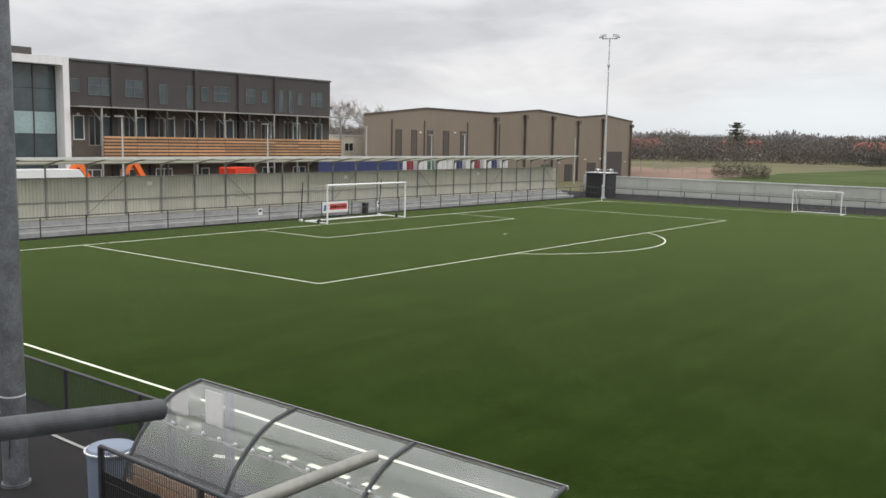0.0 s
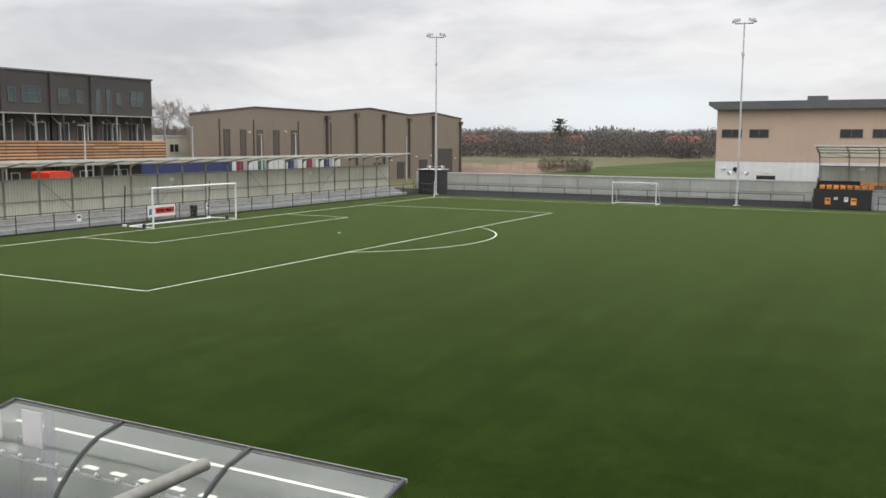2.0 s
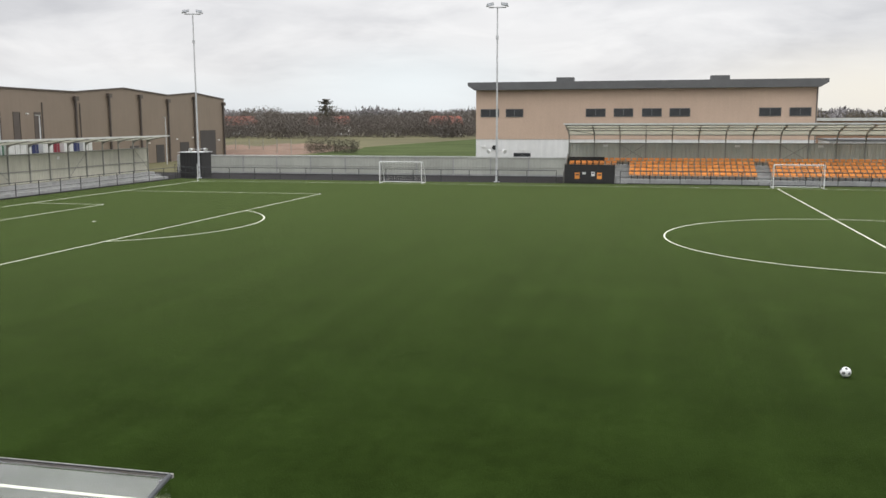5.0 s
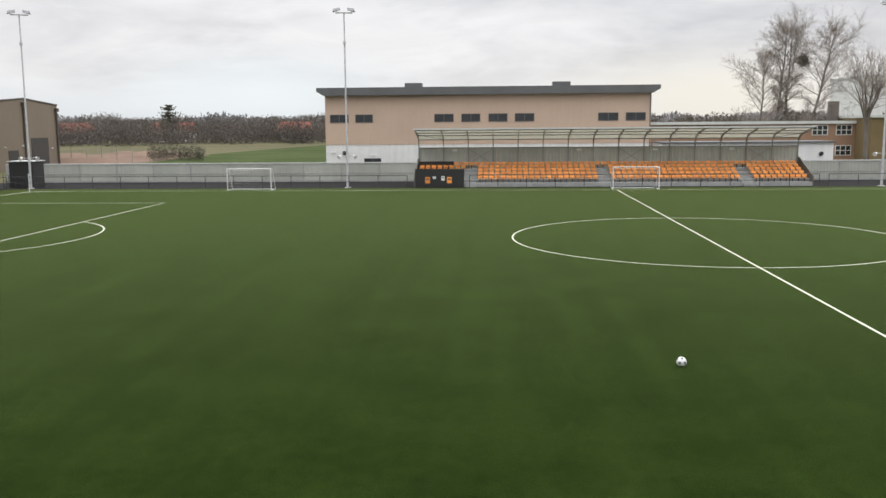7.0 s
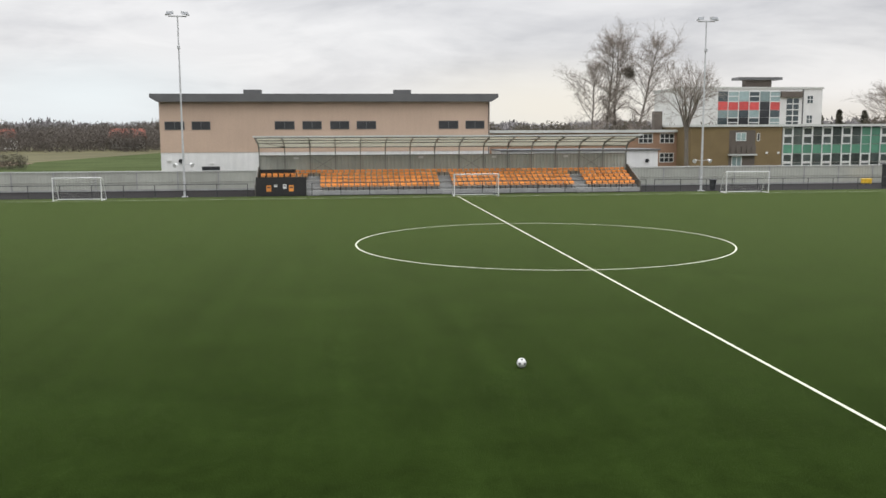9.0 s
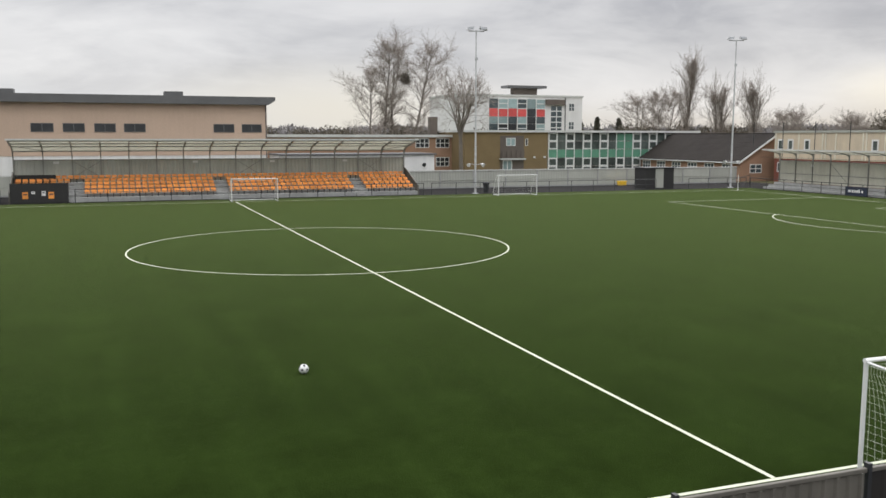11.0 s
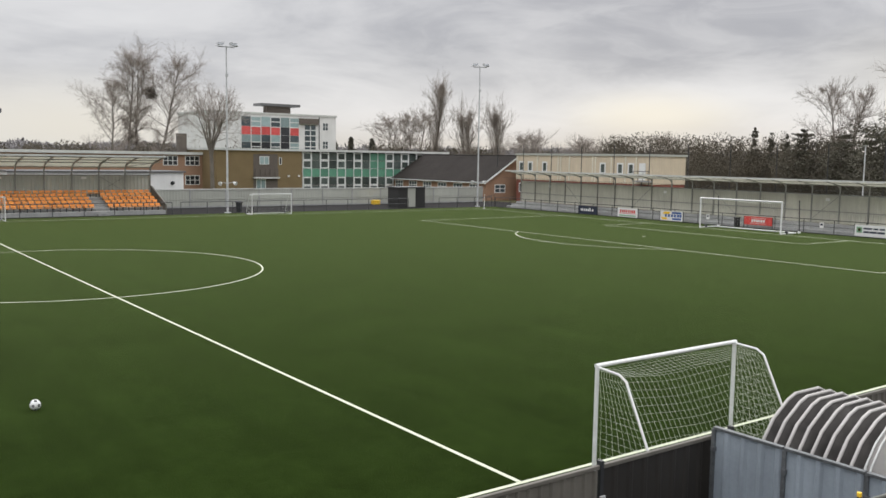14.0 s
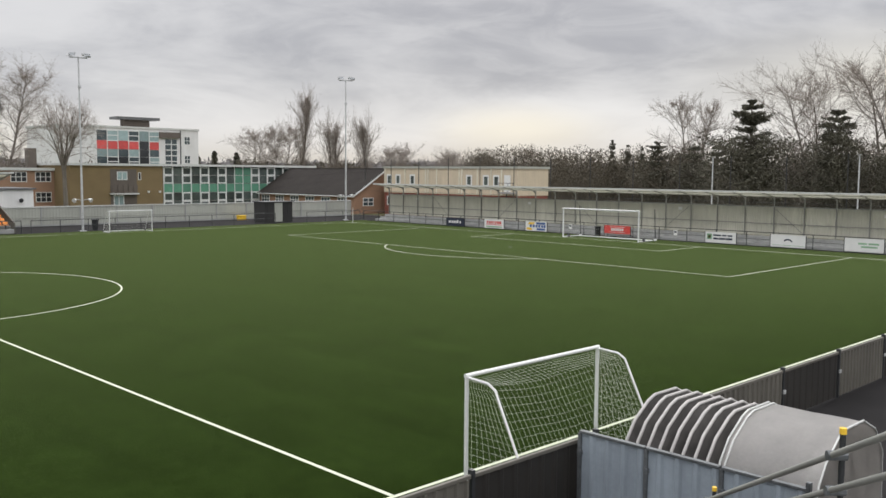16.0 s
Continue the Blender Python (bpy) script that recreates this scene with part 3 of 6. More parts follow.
# ---- seated stand on the far side ----
def seated_stand():
    x0, bays, w = -17.3, 15, 2.313
    x1 = x0 + bays * w
    th = thing("seated_stand", (0, 36.5, -0.03), "covered stand with concrete steps, grey back wall and curved steel beams", "stand")
    for k in range(5):
        part("step", B(x0, x1, k * 0.78, k * 0.78 + 0.78 - 0.004, 0, 0.36 + 0.27 * k, bevel=0.012), M_CONC, th, "pale grey concrete step")
    for cx in (-12.3, -0.45, 11.95):
        for k in range(8):
            part("aisle_step", B(cx - 0.5, cx + 0.5, -0.30 + 0.39 * k, -0.30 + 0.39 * k + 0.386, 0.0 if k == 0 else 0.1, 0.205 + 0.135 * k), M_CONC, th)
    panel = finish(ribbed(w - 0.02, 1.92, 0.30, 0.03), M_CLADG, "wall_panel")
    post = finish(B(-0.05, 0.05, -0.06, 0.06, 0, 3.75), M_STEEL, "post")
    beam = bmesh.new()
    prism(beam, [(4.14, 3.55), (4.03, 3.88), (3.75, 4.18), (3.2, 4.42), (0.25, 5.00), (0.25, 5.12), (3.3, 4.56), (3.95, 4.30), (4.25, 3.95), (4.26, 3.55)], "x", -0.045, 0.045)
    beam = finish(beam, M_STEEL, "roof_beam")
    for i in range(bays + 1):
        part("post", post, None, th, at=pose(x0 + i * w, 4.2, 0))
        part("roof_beam", beam, None, th, at=pose(x0 + i * w, 0, 0))
    rs = bmesh.new()
    prism(rs, [(0.1, 5.15), (3.3, 4.58), (4.35, 4.12), (4.35, 4.15), (3.3, 4.61), (0.1, 5.18)], "x", 0, w - 0.006)
    rs = finish(rs, M_ROOF, "roof_sheet")
    for i in range(bays):
        x = x0 + i * w
        part("wall_panel", panel, None, th, at=pose(x + 0.01, 4.30, 1.44))
        part("wall_coping", B(x + 0.055, x + w - 0.055, 4.16, 4.36, 3.36, 3.42), M_STEEL, th)
        part("roof_sheet", rs, None, th, at=pose(x + 0.003, 0, 0))
        if i in (2, 8, 13):
            for a, b in ((1.9, 3.25), (3.25, 1.9)):
                part("brace", T((x + 0.06, 4.15 - 0.02 * (a > b), a), (x + w - 0.06, 4.15 - 0.02 * (a > b), b), 0.025, n=6), M_STEEL, th)
        if i in (0, 14):
            a, b = (4.3, 4.75) if i == 14 else (4.75, 4.3)
            part("roof_brace", T((x, 3.6 if i == 14 else 0.6, a - 0.1), (x + w, 0.6 if i == 14 else 3.6, b - 0.1), 0.025, n=6), M_STEEL, th)
    for y, z in ((0.5, 5.075), (1.9, 4.825), (3.2, 4.585), (4.2, 4.18)):
        part("purlin", B(x0, x1, y - 0.035, y + 0.035, z - 0.10, z - 0.01), M_STEEL, th)
    part("fascia", B(x0 - 0.15, x1 + 0.15, 0.02, 0.10, 5.07, 5.20), M_CAP, th, "pale roof edge trim")
    for i in (1, 6, 9, 12):
        part("wall_sign", B(x0 + i * w + 0.8, x0 + i * w + 1.25, 4.245, 4.262, 3.05, 3.25), M_SIGNW, th, "small white notice")
    for x in (x0 - 0.06, x1 + 0.06):
        bm = bmesh.new()
        prism(bm, [(0.0, 0.0), (0.0, 0.9), (3.9, 2.4), (4.2, 2.4), (4.2, 0.0)], "x", x - 0.05, x + 0.05)
        part("side_wall", bm, M_TAUPE, th)
    return th


seated_stand()


def seat():
    th = thing("stadium_seat", (0, 0, 0), "orange plastic tip-up stadium seat on a concrete step", "seat", "orange stadium seats")
    bm = B(-0.205, 0.205, -0.30, 0.0, 0.33, 0.385, bevel=0.02)
    part("seat_pan", bm, M_ORANGE, th)
    bm = bmesh.new()
    prism(bm, [(0.0, 0.43), (0.05, 0.43), (0.10, 0.60), (0.07, 0.625), (0.035, 0.605)], "x", -0.205, 0.205)
    part("backrest", bm, M_ORANGE, th)
    part("bracket", B(-0.03, 0.03, -0.12, 0.0, 0.0, 0.33), M_BLACK, th)
    return th


seat_one = seat()
first = True
for k in range(5):
    runs = [(-16.9, -13.1), (-11.5, -1.25), (0.35, 11.15), (12.75, 16.9)]
    if k == 4:
        runs = [(-16.9, 16.9)]
    if k < 3:
        runs = runs[1:]
    for a, b in runs:
        n = int((b - a) / 0.50)
        for i in range(n + 1):
            m = pose(a + (b - a) * i / n, 36.5 + 0.78 * k + 0.62, 0.33 + 0.27 * k, 0, 0, random.uniform(-1.5, 1.5))
            if first:
                seat_one.matrix_basis, first = m, False
            else:
                copy_thing(seat_one, m)

# ---- goals ----
def net_segs(fn, nu, nv, r, sag=0.0):
    """Cords of a net panel: fn(u, v) gives the point; lines both ways."""
    segs = []
    for i in range(nu + 1):
        for j in range(nv + 1):
            p = fn(i / nu, j / nv)
            if i < nu:
                segs.append((*p, *fn((i + 1) / nu, j / nv), r, r))
            if j < nv:
                segs.append((*p, *fn(i / nu, (j + 1) / nv), r, r))
    return segs


def training_goal(name, at, turn, label, cell=0.12, cord=0.0025):
    """Portable goal: square front frame, bent side bars, back bar, net, wheels. The mouth looks to -y, the net hangs to +y."""
    W, H, R = 3.80, 1.91, 0.038
    th = thing(name, at, label, "goal", "small training goals", turn=turn)
    for x in (-W / 2, W / 2):
        part("post", T((x, 0, 0), (x, 0, H - R), R, n=12), M_WHITE, th, smooth=True)
        bm = pipe(bmesh.new(), [(x, 0, H - 0.06), (x, 0.50, H - 0.09), (x, 0.66, H - 0.18), (x, 1.48, 0.10), (x, 1.52, 0.03)], 0.021)
        part("side_bar", bm, M_WHITE, th, smooth=True)
        part("ground_bar", T((x, 0, 0.035), (x, 1.52, 0.035), 0.03), M_WHITE, th)
        wheel = T((x - 0.09, 1.38, 0.09), (x - 0.03, 1.38, 0.09), 0.09, n=14)
        part("wheel", wheel, M_BLACK, th, "black rubber wheel")
    part("crossbar", T((-W / 2 - R, 0, H - R), (W / 2 + R, 0, H - R), R, n=12), M_WHITE, th, smooth=True)
    part("back_bar", T((-W / 2, 1.52, 0.035), (W / 2, 1.52, 0.035), 0.03), M_WHITE, th)
    a, b, c, d = (0, 0.0, H - 0.10), (0, 0.54, H - 0.14), (0, 1.02, 1.0), (0, 1.50, 0.05)

    def along(v):
        pts = [Vector(p) for p in (a, b, c, d)]
        s = v * 3
        i = min(int(s), 2)
        return pts[i].lerp(pts[i + 1], s - i)

    def back(u, v):
        p = along(v)
        droop = 0.10 * math.sin(math.pi * u) * math.sin(math.pi * min(v * 1.2, 1)) + 0.02 * math.sin(9 * u + 4 * v)
        return (-W / 2 + W * u, p.y, p.z - droop)

    segs = net_segs(back, int(W / cell), int(2.3 / cell), cord)
    for x in (-W / 2, W / 2):
        def side(u, v):
            z = 0.04 + (H - 0.14) * v
            depth = 1.50 - 0.92 * v if v < 0.93 else 0.54
            return (x + 0.02 * math.sin(7 * v + 3 * u), depth * u, z)
        segs += net_segs(side, int(1.1 / cell), int(H / cell), cord)
    part("net", from_tubes("net", segs, M_NET), None, th, "white knotted cord net")
    return th


tg = training_goal("training_goal", (-31.2, 32.35, 0), 0, "small white portable goal standing beside the touchline", 0.19, 0.0022)
for x, turn, y in ((1.6, 0, 32.3), (25.65, -3, 32.0)):
    copy_thing(tg, pose(x, y, 0, 0, 0, turn))
training_goal("training_goal", (3.28, -32.42, 0.006), 180, "small white portable goal with net beside the near touchline", 0.12, 0.0021)


def full_goal(at, turn):
    """Full-size goal with net box: mouth looks to +x, net and support poles towards -x."""
    W, H, R = 7.44, 2.50, 0.06
    th = thing("football_goal", at, "full-size white football goal with net and black support poles", "goal", "full-size goals", turn=turn)
    for y in (-W / 2, W / 2):
        part("post", T((0, y, 0), (0, y, H - R), R, n=12), M_WHITE, th, smooth=True)
        part("ground_bar", T((0, y, 0.05), (-2.0, y, 0.05), 0.045), M_WHITE, th)
        part("net_pole", T((-2.45, y, 0.10), (-2.25, y, 2.55), 0.035), M_BLACK, th, "black net support pole")
        part("pole_foot", B(-2.55, -2.30, y - 0.08, y + 0.08, 0, 0.16, bevel=0.02), M_WHITE, th)
        part("wheel", T((-0.75, y - 0.06, 0.13), (-0.75, y + 0.06, 0.13), 0.13, n=14), M_BLACK, th, "black wheel")
    part("crossbar", T((0, -W / 2 - R, H - R), (0, W / 2 + R, H - R), R, n=12), M_WHITE, th, smooth=True)
    part("back_bar", T((-2.0, -W / 2, 0.05), (-2.0, W / 2, 0.05), 0.05), M_WHITE, th)
    cell, cord = 0.24, 0.0016

    def top(u, v):
        return (-2.2 * v, -W / 2 + W * u, H - 0.12 - 0.22 * math.sin(math.pi * u) * v)

    def back(u, v):
        return (-2.2 + 0.15 * v, -W / 2 + W * u, (H - 0.12 - 0.22 * math.sin(math.pi * u)) * (1 - v) + 0.04)

    segs = net_segs(top, int(W / cell), int(2.2 / cell), cord) + net_segs(back, int(W / cell), int(H / cell), cord)
    for y in (-W / 2, W / 2):
        def side(u, v):
            return (-2.2 * u, y, 0.04 + (H - 0.16) * v)
        segs += net_segs(side, int(2.2 / cell), int(H / cell), cord)
    part("net", from_tubes("net", segs, M_NET), None, th, "thin white cord net")
    return th


full_goal((-HX, 0, 0.006), 0)
full_goal((HX, 0, 0.006), 180)

# ball
bm = bmesh.new()
bmesh.ops.create_icosphere(bm, subdivisions=3, radius=0.112)
ball = thing("football", (-5.72, -23.25, 0.112), "white football with dark panels lying on the turf", "ball")
part("ball_skin", bm, M_WHITE, ball, smooth=True)
phi = (1 + 5 ** 0.5) / 2
for v in [(0, s, t * phi) for s in (1, -1) for t in (1, -1)] + [(s, t * phi, 0) for s in (1, -1) for t in (1, -1)] + [(t * phi, 0, s) for s in (1, -1) for t in (1, -1)]:
    n = Vector(v).normalized()
    bm = bmesh.new()
    bmesh.ops.create_circle(bm, cap_ends=True, segments=5, radius=0.034, matrix=Matrix.Translation(n * 0.1105) @ n.to_track_quat("Z", "Y").to_matrix().to_4x4())
    r = bmesh.ops.extrude_face_region(bm, geom=bm.faces[:])
    for e in r["geom"]:
        if isinstance(e, bmesh.types.BMVert):
            e.co -= n * 0.01
    part("ball_panel", bm, M_BLACK, ball)

# corner flag posts
for x in (-HX, HX):
    th = thing("corner_flag", (x + (0.12 if x > 0 else -0.12), HY + 0.12, 0), "white corner post at the pitch corner", "flag post", "corner posts")
    part("pole", T((0, 0, 0), (0, 0, 1.55), 0.028), M_WHITE, th, smooth=True)
    part("base", T((0, 0, 0), (0, 0, 0.04), 0.07), M_WHITE, th)


# ---- floodlights ----
def floodlight(at, turn, height, label, r=0.10):
    th = thing("floodlight_mast", at, label, "floodlight", "floodlight masts", turn=turn)
    part("base_plate", B(-0.26, 0.26, -0.26, 0.26, 0, 0.05), M_GALV, th)
    part("pole", T((0, 0, 0.05), (0, 0, 4.5), r * 1.05, r * 0.95, n=16), M_GALV, th, "lower galvanised pole section", smooth=True)
    part("pole", T((0, 0, 4.5), (0, 0, height), r * 0.85, r * 0.55, n=14), M_GALV, th, "upper galvanised pole section", smooth=True)
    part("crossarm", B(-0.75, 0.75, -0.05, 0.05, height - 0.12, height - 0.03), M_GALV, th)
    for x in (-0.62, 0.62):
        bm = bmesh.new()
        prism(bm, [(-0.36, 0.0), (0.30, 0.16), (0.30, 0.34), (-0.26, 0.24)], "y", -0.32, 0.32)
        bmesh.ops.transform(bm, matrix=Matrix.Translation((x, -0.15, height - 0.02)) @ Matrix.Rotation(0 if x < 0 else math.pi, 4, "Z"), verts=bm.verts)
        lamp = part("lamp_head", bm, M_GALV, th)
        part("lamp_glass", B(x - 0.26, x + 0.26, -0.50, -0.47, height + 0.03, height + 0.25), M_LAMPG, lamp)
    part("sensor_box", B(-0.12, 0.12, -0.22, 0.0, height - 2.75, height - 2.5), M_GALV, th)
    for x in (-0.55, 0.55):
        arm = part("speaker_arm", T((0, 0, 2.75), (x, -0.05, 2.85), 0.025, n=6), M_GALV, th)
        bm = T((x, -0.02, 2.85), (x * 1.35, -0.25, 2.72), 0.06, 0.20, n=12)
        part("horn_speaker", bm, M_SIGNW, arm, "white horn loudspeaker", smooth=True)
    return th


FL = "tall galvanised floodlight mast with two lamps and horn speakers"
floodlight((-52.6, 36.2, -0.03), 25, 15.6, FL)
floodlight((-23.3, 36.0, -0.03), 8, 15.3, FL)
floodlight((23.05, 36.0, -0.03), -8, 15.3, FL)
floodlight((52.9, 36.3, -0.03), -25, 15.6, FL)
near_mast = thing("floodlight_mast", (-23.42, -36.68, -0.03), "thick weathered galvanised floodlight mast on asphalt", "floodlight", "floodlight masts")
part("pole", T((0, 0, 0.0), (0, 0, 9.0), 0.185, 0.165, n=24), M_GALV_D, near_mast, smooth=True)
part("flange", T((0, 0, 0), (0, 0, 0.05), 0.215, n=20), M_GALV_D, near_mast)
part("access_door", B(0.06, 0.16, -0.20, -0.165, 0.5, 1.1, bevel=0.01), M_GALV_D, near_mast)
part("upper_pole", T((0, 0, 9.0), (0, 0, 15.4), 0.14, 0.08, n=20), M_GALV_D, near_mast, smooth=True)
# pale ring stands in for two small bright scratches; no strap is there
for z in (1.42,):
    bm = T((0, 0, z), (0, 0, z + 0.025), 0.188, n=24)
    part("band", bm, M_GALV, near_mast, "pale ring for bright scratch marks")


# ---- advertising boards on the barriers ----
def board(x, y0, y1, z0, z1, mat, label):
    th = thing("advertising_board", (x, (y0 + y1) / 2, z0), label, "sign", "pitch side boards")
    part("panel", B(-0.015, 0.015, -(y1 - y0) / 2, (y1 - y0) / 2, 0, z1 - z0), mat, th)
    part("leg", B(-0.02, 0.03, -(y1 - y0) / 2 - 0.02, -(y1 - y0) / 2 + 0.03, -z0 - 0.03, z1 - z0 + 0.02), M_BLACK, th)
    part("leg", B(-0.02, 0.03, (y1 - y0) / 2 - 0.03, (y1 - y0) / 2 + 0.02, -z0 - 0.03, z1 - z0 + 0.02), M_BLACK, th)
    return th


def ink(th, side, u0, u1, z0, z1, mat, slant=0.0):
    """A flat printed shape on a board; u runs along the board as it is read from the pitch."""
    s = side
    bm = bmesh.new()
    ys = [(-u * s) for u in (u0, u1)]
    vs = [bm.verts.new((-s * 0.0185, ys[0], z0)), bm.verts.new((-s * 0.0185, ys[1], z0)), bm.verts.new((-s * 0.0185, ys[1] - s * slant, z1)), bm.verts.new((-s * 0.0185, ys[0] - s * slant, z1))]
    bm.faces.new(vs)
    r = bmesh.ops.extrude_face_region(bm, geom=bm.faces[:])
    for e in r["geom"]:
        if isinstance(e, bmesh.types.BMVert):
            e.co.x += s * 0.003
    part("print", bm, mat, th)


XR = 54.33
b1 = board(XR, 19.05, 21.65, 0.06, 0.86, M_SIGNN, "dark navy advertising board with white lettering shapes")
for i, u in enumerate((-0.85, -0.55, -0.27, -0.02, 0.22, 0.58)):
    ink(b1, 1, u, u + 0.20, 0.27, 0.50 + (0.08 if i == 4 else 0), M_SIGNW)
ink(b1, 1, -0.97, -0.88, 0.27, 0.5, M_SIGNW)
b2 = board(XR, 13.8, 16.4, 0.06, 0.92, M_SIGNW, "white advertising board with red lettering and green strip")
for u in (-0.95, -0.70, -0.46, -0.22, 0.08, 0.34, 0.56, 0.78):
    ink(b2, 1, u, u + 0.17, 0.42, 0.68, M_SIGNR)
ink(b2, 1, -1.05, 1.05, 0.32, 0.37, M_SIGNR)
ink(b2, 1, -1.05, 1.05, 0.08, 0.20, M_SIGNG)
b3 = board(XR, 8.55, 11.15, 0.06, 0.93, M_SIGNW, "white advertising board with yellow and blue shapes")
ink(b3, 1, -1.0, -0.3, 0.58, 0.80, M_YELLOW, 0.2)
ink(b3, 1, -1.0, -0.4, 0.08, 0.28, M_YELLOW, -0.2)
for u in (-0.75, -0.40, -0.05, 0.28, 0.62, 0.90):
    ink(b3, 1, u, u + 0.24, 0.33, 0.58, M_SIGNB)
ink(b3, 1, 0.05, 1.1, 0.62, 0.80, M_SIGNB)
ink(b3, 1, 0.1, 1.1, 0.08, 0.26, M_SIGNB)
b4 = board(XR, -0.45, 2.25, 0.28, 0.97, M_SIGNR, "red advertising board with white oval and letter bars")
for u in (-0.62, -0.40, -0.18, 0.02, 0.24, 0.46):
    ink(b4, 1, u, u + 0.17, 0.24, 0.46, M_SIGNW)
ink(b4, 1, -0.75, 0.75, 0.55, 0.58, M_SIGNW)
ink(b4, 1, -0.75, 0.75, 0.12, 0.15, M_SIGNW)
b5 = board(XR, -10.0, -7.35, 0.08, 0.92, M_SIGNW, "white advertising board with green badge and dark writing")
ink(b5, 1, -1.15, -0.72, 0.25, 0.68, M_SIGNG)
ink(b5, 1, -1.05, -0.82, 0.36, 0.57, M_YELLOW)
for u0, u1 in ((-0.62, 0.05), (0.14, 0.5), (0.60, 1.0)):
    ink(b5, 1, u0, u1, 0.52, 0.64, M_SIGNN)
for u0, u1 in ((-0.62, -0.18), (-0.14, 0.40), (0.44, 1.0)):
    ink(b5, 1, u0, u1, 0.25, 0.40, M_SIGNN)
b6 = board(XR, -15.4, -12.7, 0.08, 0.98, M_SIGNW, "white advertising board with a dark curved emblem")
bm = bmesh.new()
for i in range(14):
    a0, a1 = radians(20 + i * 11), radians(31 + i * 11)
    for a, b in ((a0, a1),):
        p = [(-0.0185, 0.34 * math.cos(a), 0.36 + 0.26 * math.sin(a)), (-0.0185, 0.34 * math.cos(b), 0.36 + 0.26 * math.sin(b)),
             (-0.0185, 0.24 * math.cos(b), 0.36 + 0.15 * math.sin(b)), (-0.0185, 0.24 * math.cos(a), 0.36 + 0.15 * math.sin(a))]
        bm.faces.new([bm.verts.new(v) for v in p])
part("emblem", bm, M_SIGNN, b6)
ink(b6, 1, -1.2, 1.2, 0.12, 0.15, M_SIGNG)
b7 = board(XR, -20.8, -18.1, 0.10, 1.02, M_SIGNW, "white advertising board with pale green writing")
for u0, u1, z in ((-0.4, 0.2, 0.5), (0.3, 1.0, 0.5), (-0.2, 0.9, 0.28)):
    ink(b7, 1, u0, u1, z, z + 0.13, M_SIGNG)
b8 = board(-54.33, -0.54, 2.04, 0.28, 1.05, M_SIGNW, "white advertising board with a red lettering block")
ink(b8, -1, -0.55, 1.15, 0.20, 0.60, M_SIGNR)
for u in (-0.45, -0.20, 0.05, 0.36, 0.60, 0.84):
    ink(b8, -1, u, u + 0.18, 0.29, 0.51, M_SIGNW)
ink(b8, -1, -1.15, -0.75, 0.15, 0.55, M_SIGNB, 0.1)
for x, y in ((-54.35, -5.9), (54.35, -4.7), (-54.35, 5.2), (54.35, 5.9)):
    th = thing("notice", (x, y, 0.45), "small white notice fixed on the black barrier rail", "sign", "small barrier notices")
    part("plate", B(-0.012, 0.012, -0.16, 0.16, 0, 0.42), M_SIGNW, th)
    part("print", B(-0.016, 0.016, -0.10, 0.10, 0.20, 0.34), M_SIGNN, th)
for x, y in ((-55.0, 4.48), (55.0, 3.4)):
    th = thing("litter_bin", (x, y, -0.03), "dark green litter bin standing behind the goal", "bin", "litter bins")
    part("body", T((0, 0, 0), (0, 0, 0.75), 0.22, 0.26, n=14), M_BLACKBOARD, th)
    part("rim", T((0, 0, 0.75), (0, 0, 0.80), 0.28, n=14), M_BLACK, th)


# ---- sheds and platform at the pitch edge ----
def hut(name, x0, x1, y0, y1, h, label, roof=M_GALV, door=None):
    th = thing(name, ((x0 + x1) / 2, y0, -0.03), label, "shed")
    w, d = (x1 - x0) / 2, y1 - y0
    part("body", B(-w, w, 0, d, 0, h), M_BLACKBOARD, th)
    n = max(int(2 * w / 0.30), 2)
    board_me = finish(B(0.006, 2 * w / n - 0.006, -0.022, 0, 0.04, h - 0.02), M_BLACKBOARD, "board")
    for i in range(n):
        x = -w + i * 2 * w / n
        if door and door[0] < x + w / n < door[1]:
            continue
        part("board", board_me, None, th, at=pose(x, 0, 0))
    part("roof", B(-w - 0.12, w + 0.12, -0.15, d + 0.12, h, h + 0.07), roof, th)
    if door:
        part("door", B(door[0], door[1], -0.04, 0, 0.05, h - 0.06), M_FENCE, th, "pale grey door")
    return th


hut("storage_shed", -55.2, -52.9, 37.3, 39.3, 2.42, "black timber storage shed with pale flat roof")
hut("storage_shed", 43.2, 46.7, 37.8, 39.9, 2.15, "dark timber shed with a pale grey door", M_FASCIA, (-0.55, 0.45))
pf = thing("viewing_box", (-15.1, 36.0, -0.03), "black boarded viewing enclosure before the seats with small posters", "enclosure")
for i in range(12):
    part("board", B(-2.12 + i * 0.355, -2.12 + i * 0.355 + 0.345, 0, 0.04, 0.05, 1.62), M_BLACKBOARD, pf)
part("frame", B(-2.14, 2.14, 0.042, 0.10, 0, 1.58), M_BLACKBOARD, pf)
for x in (-2.16, 2.10):
    part("side_panel", B(x, x + 0.06, 0.102, 1.2, 0, 1.62), M_BLACKBOARD, pf)
part("floor", B(-2.08, 2.08, 0.104, 0.49, 0, 0.30), M_BLACKBOARD, pf)
for x, w, z, h, m in ((-1.25, 0.42, 0.38, 0.55, M_ORANGE), (0.68, 0.42, 0.38, 0.55, M_ORANGE), (-0.58, 0.28, 0.78, 0.20, M_SIGNW), (0.18, 0.30, 0.62, 0.38, M_SIGNW)):
    po = part("poster", B(x, x + w, -0.012, -0.002, z, z + h), m, pf)
    part("poster_print", B(x + 0.06, x + w - 0.06, -0.017, -0.012, z + h * 0.55, z + h * 0.75), M_SIGNN, po)
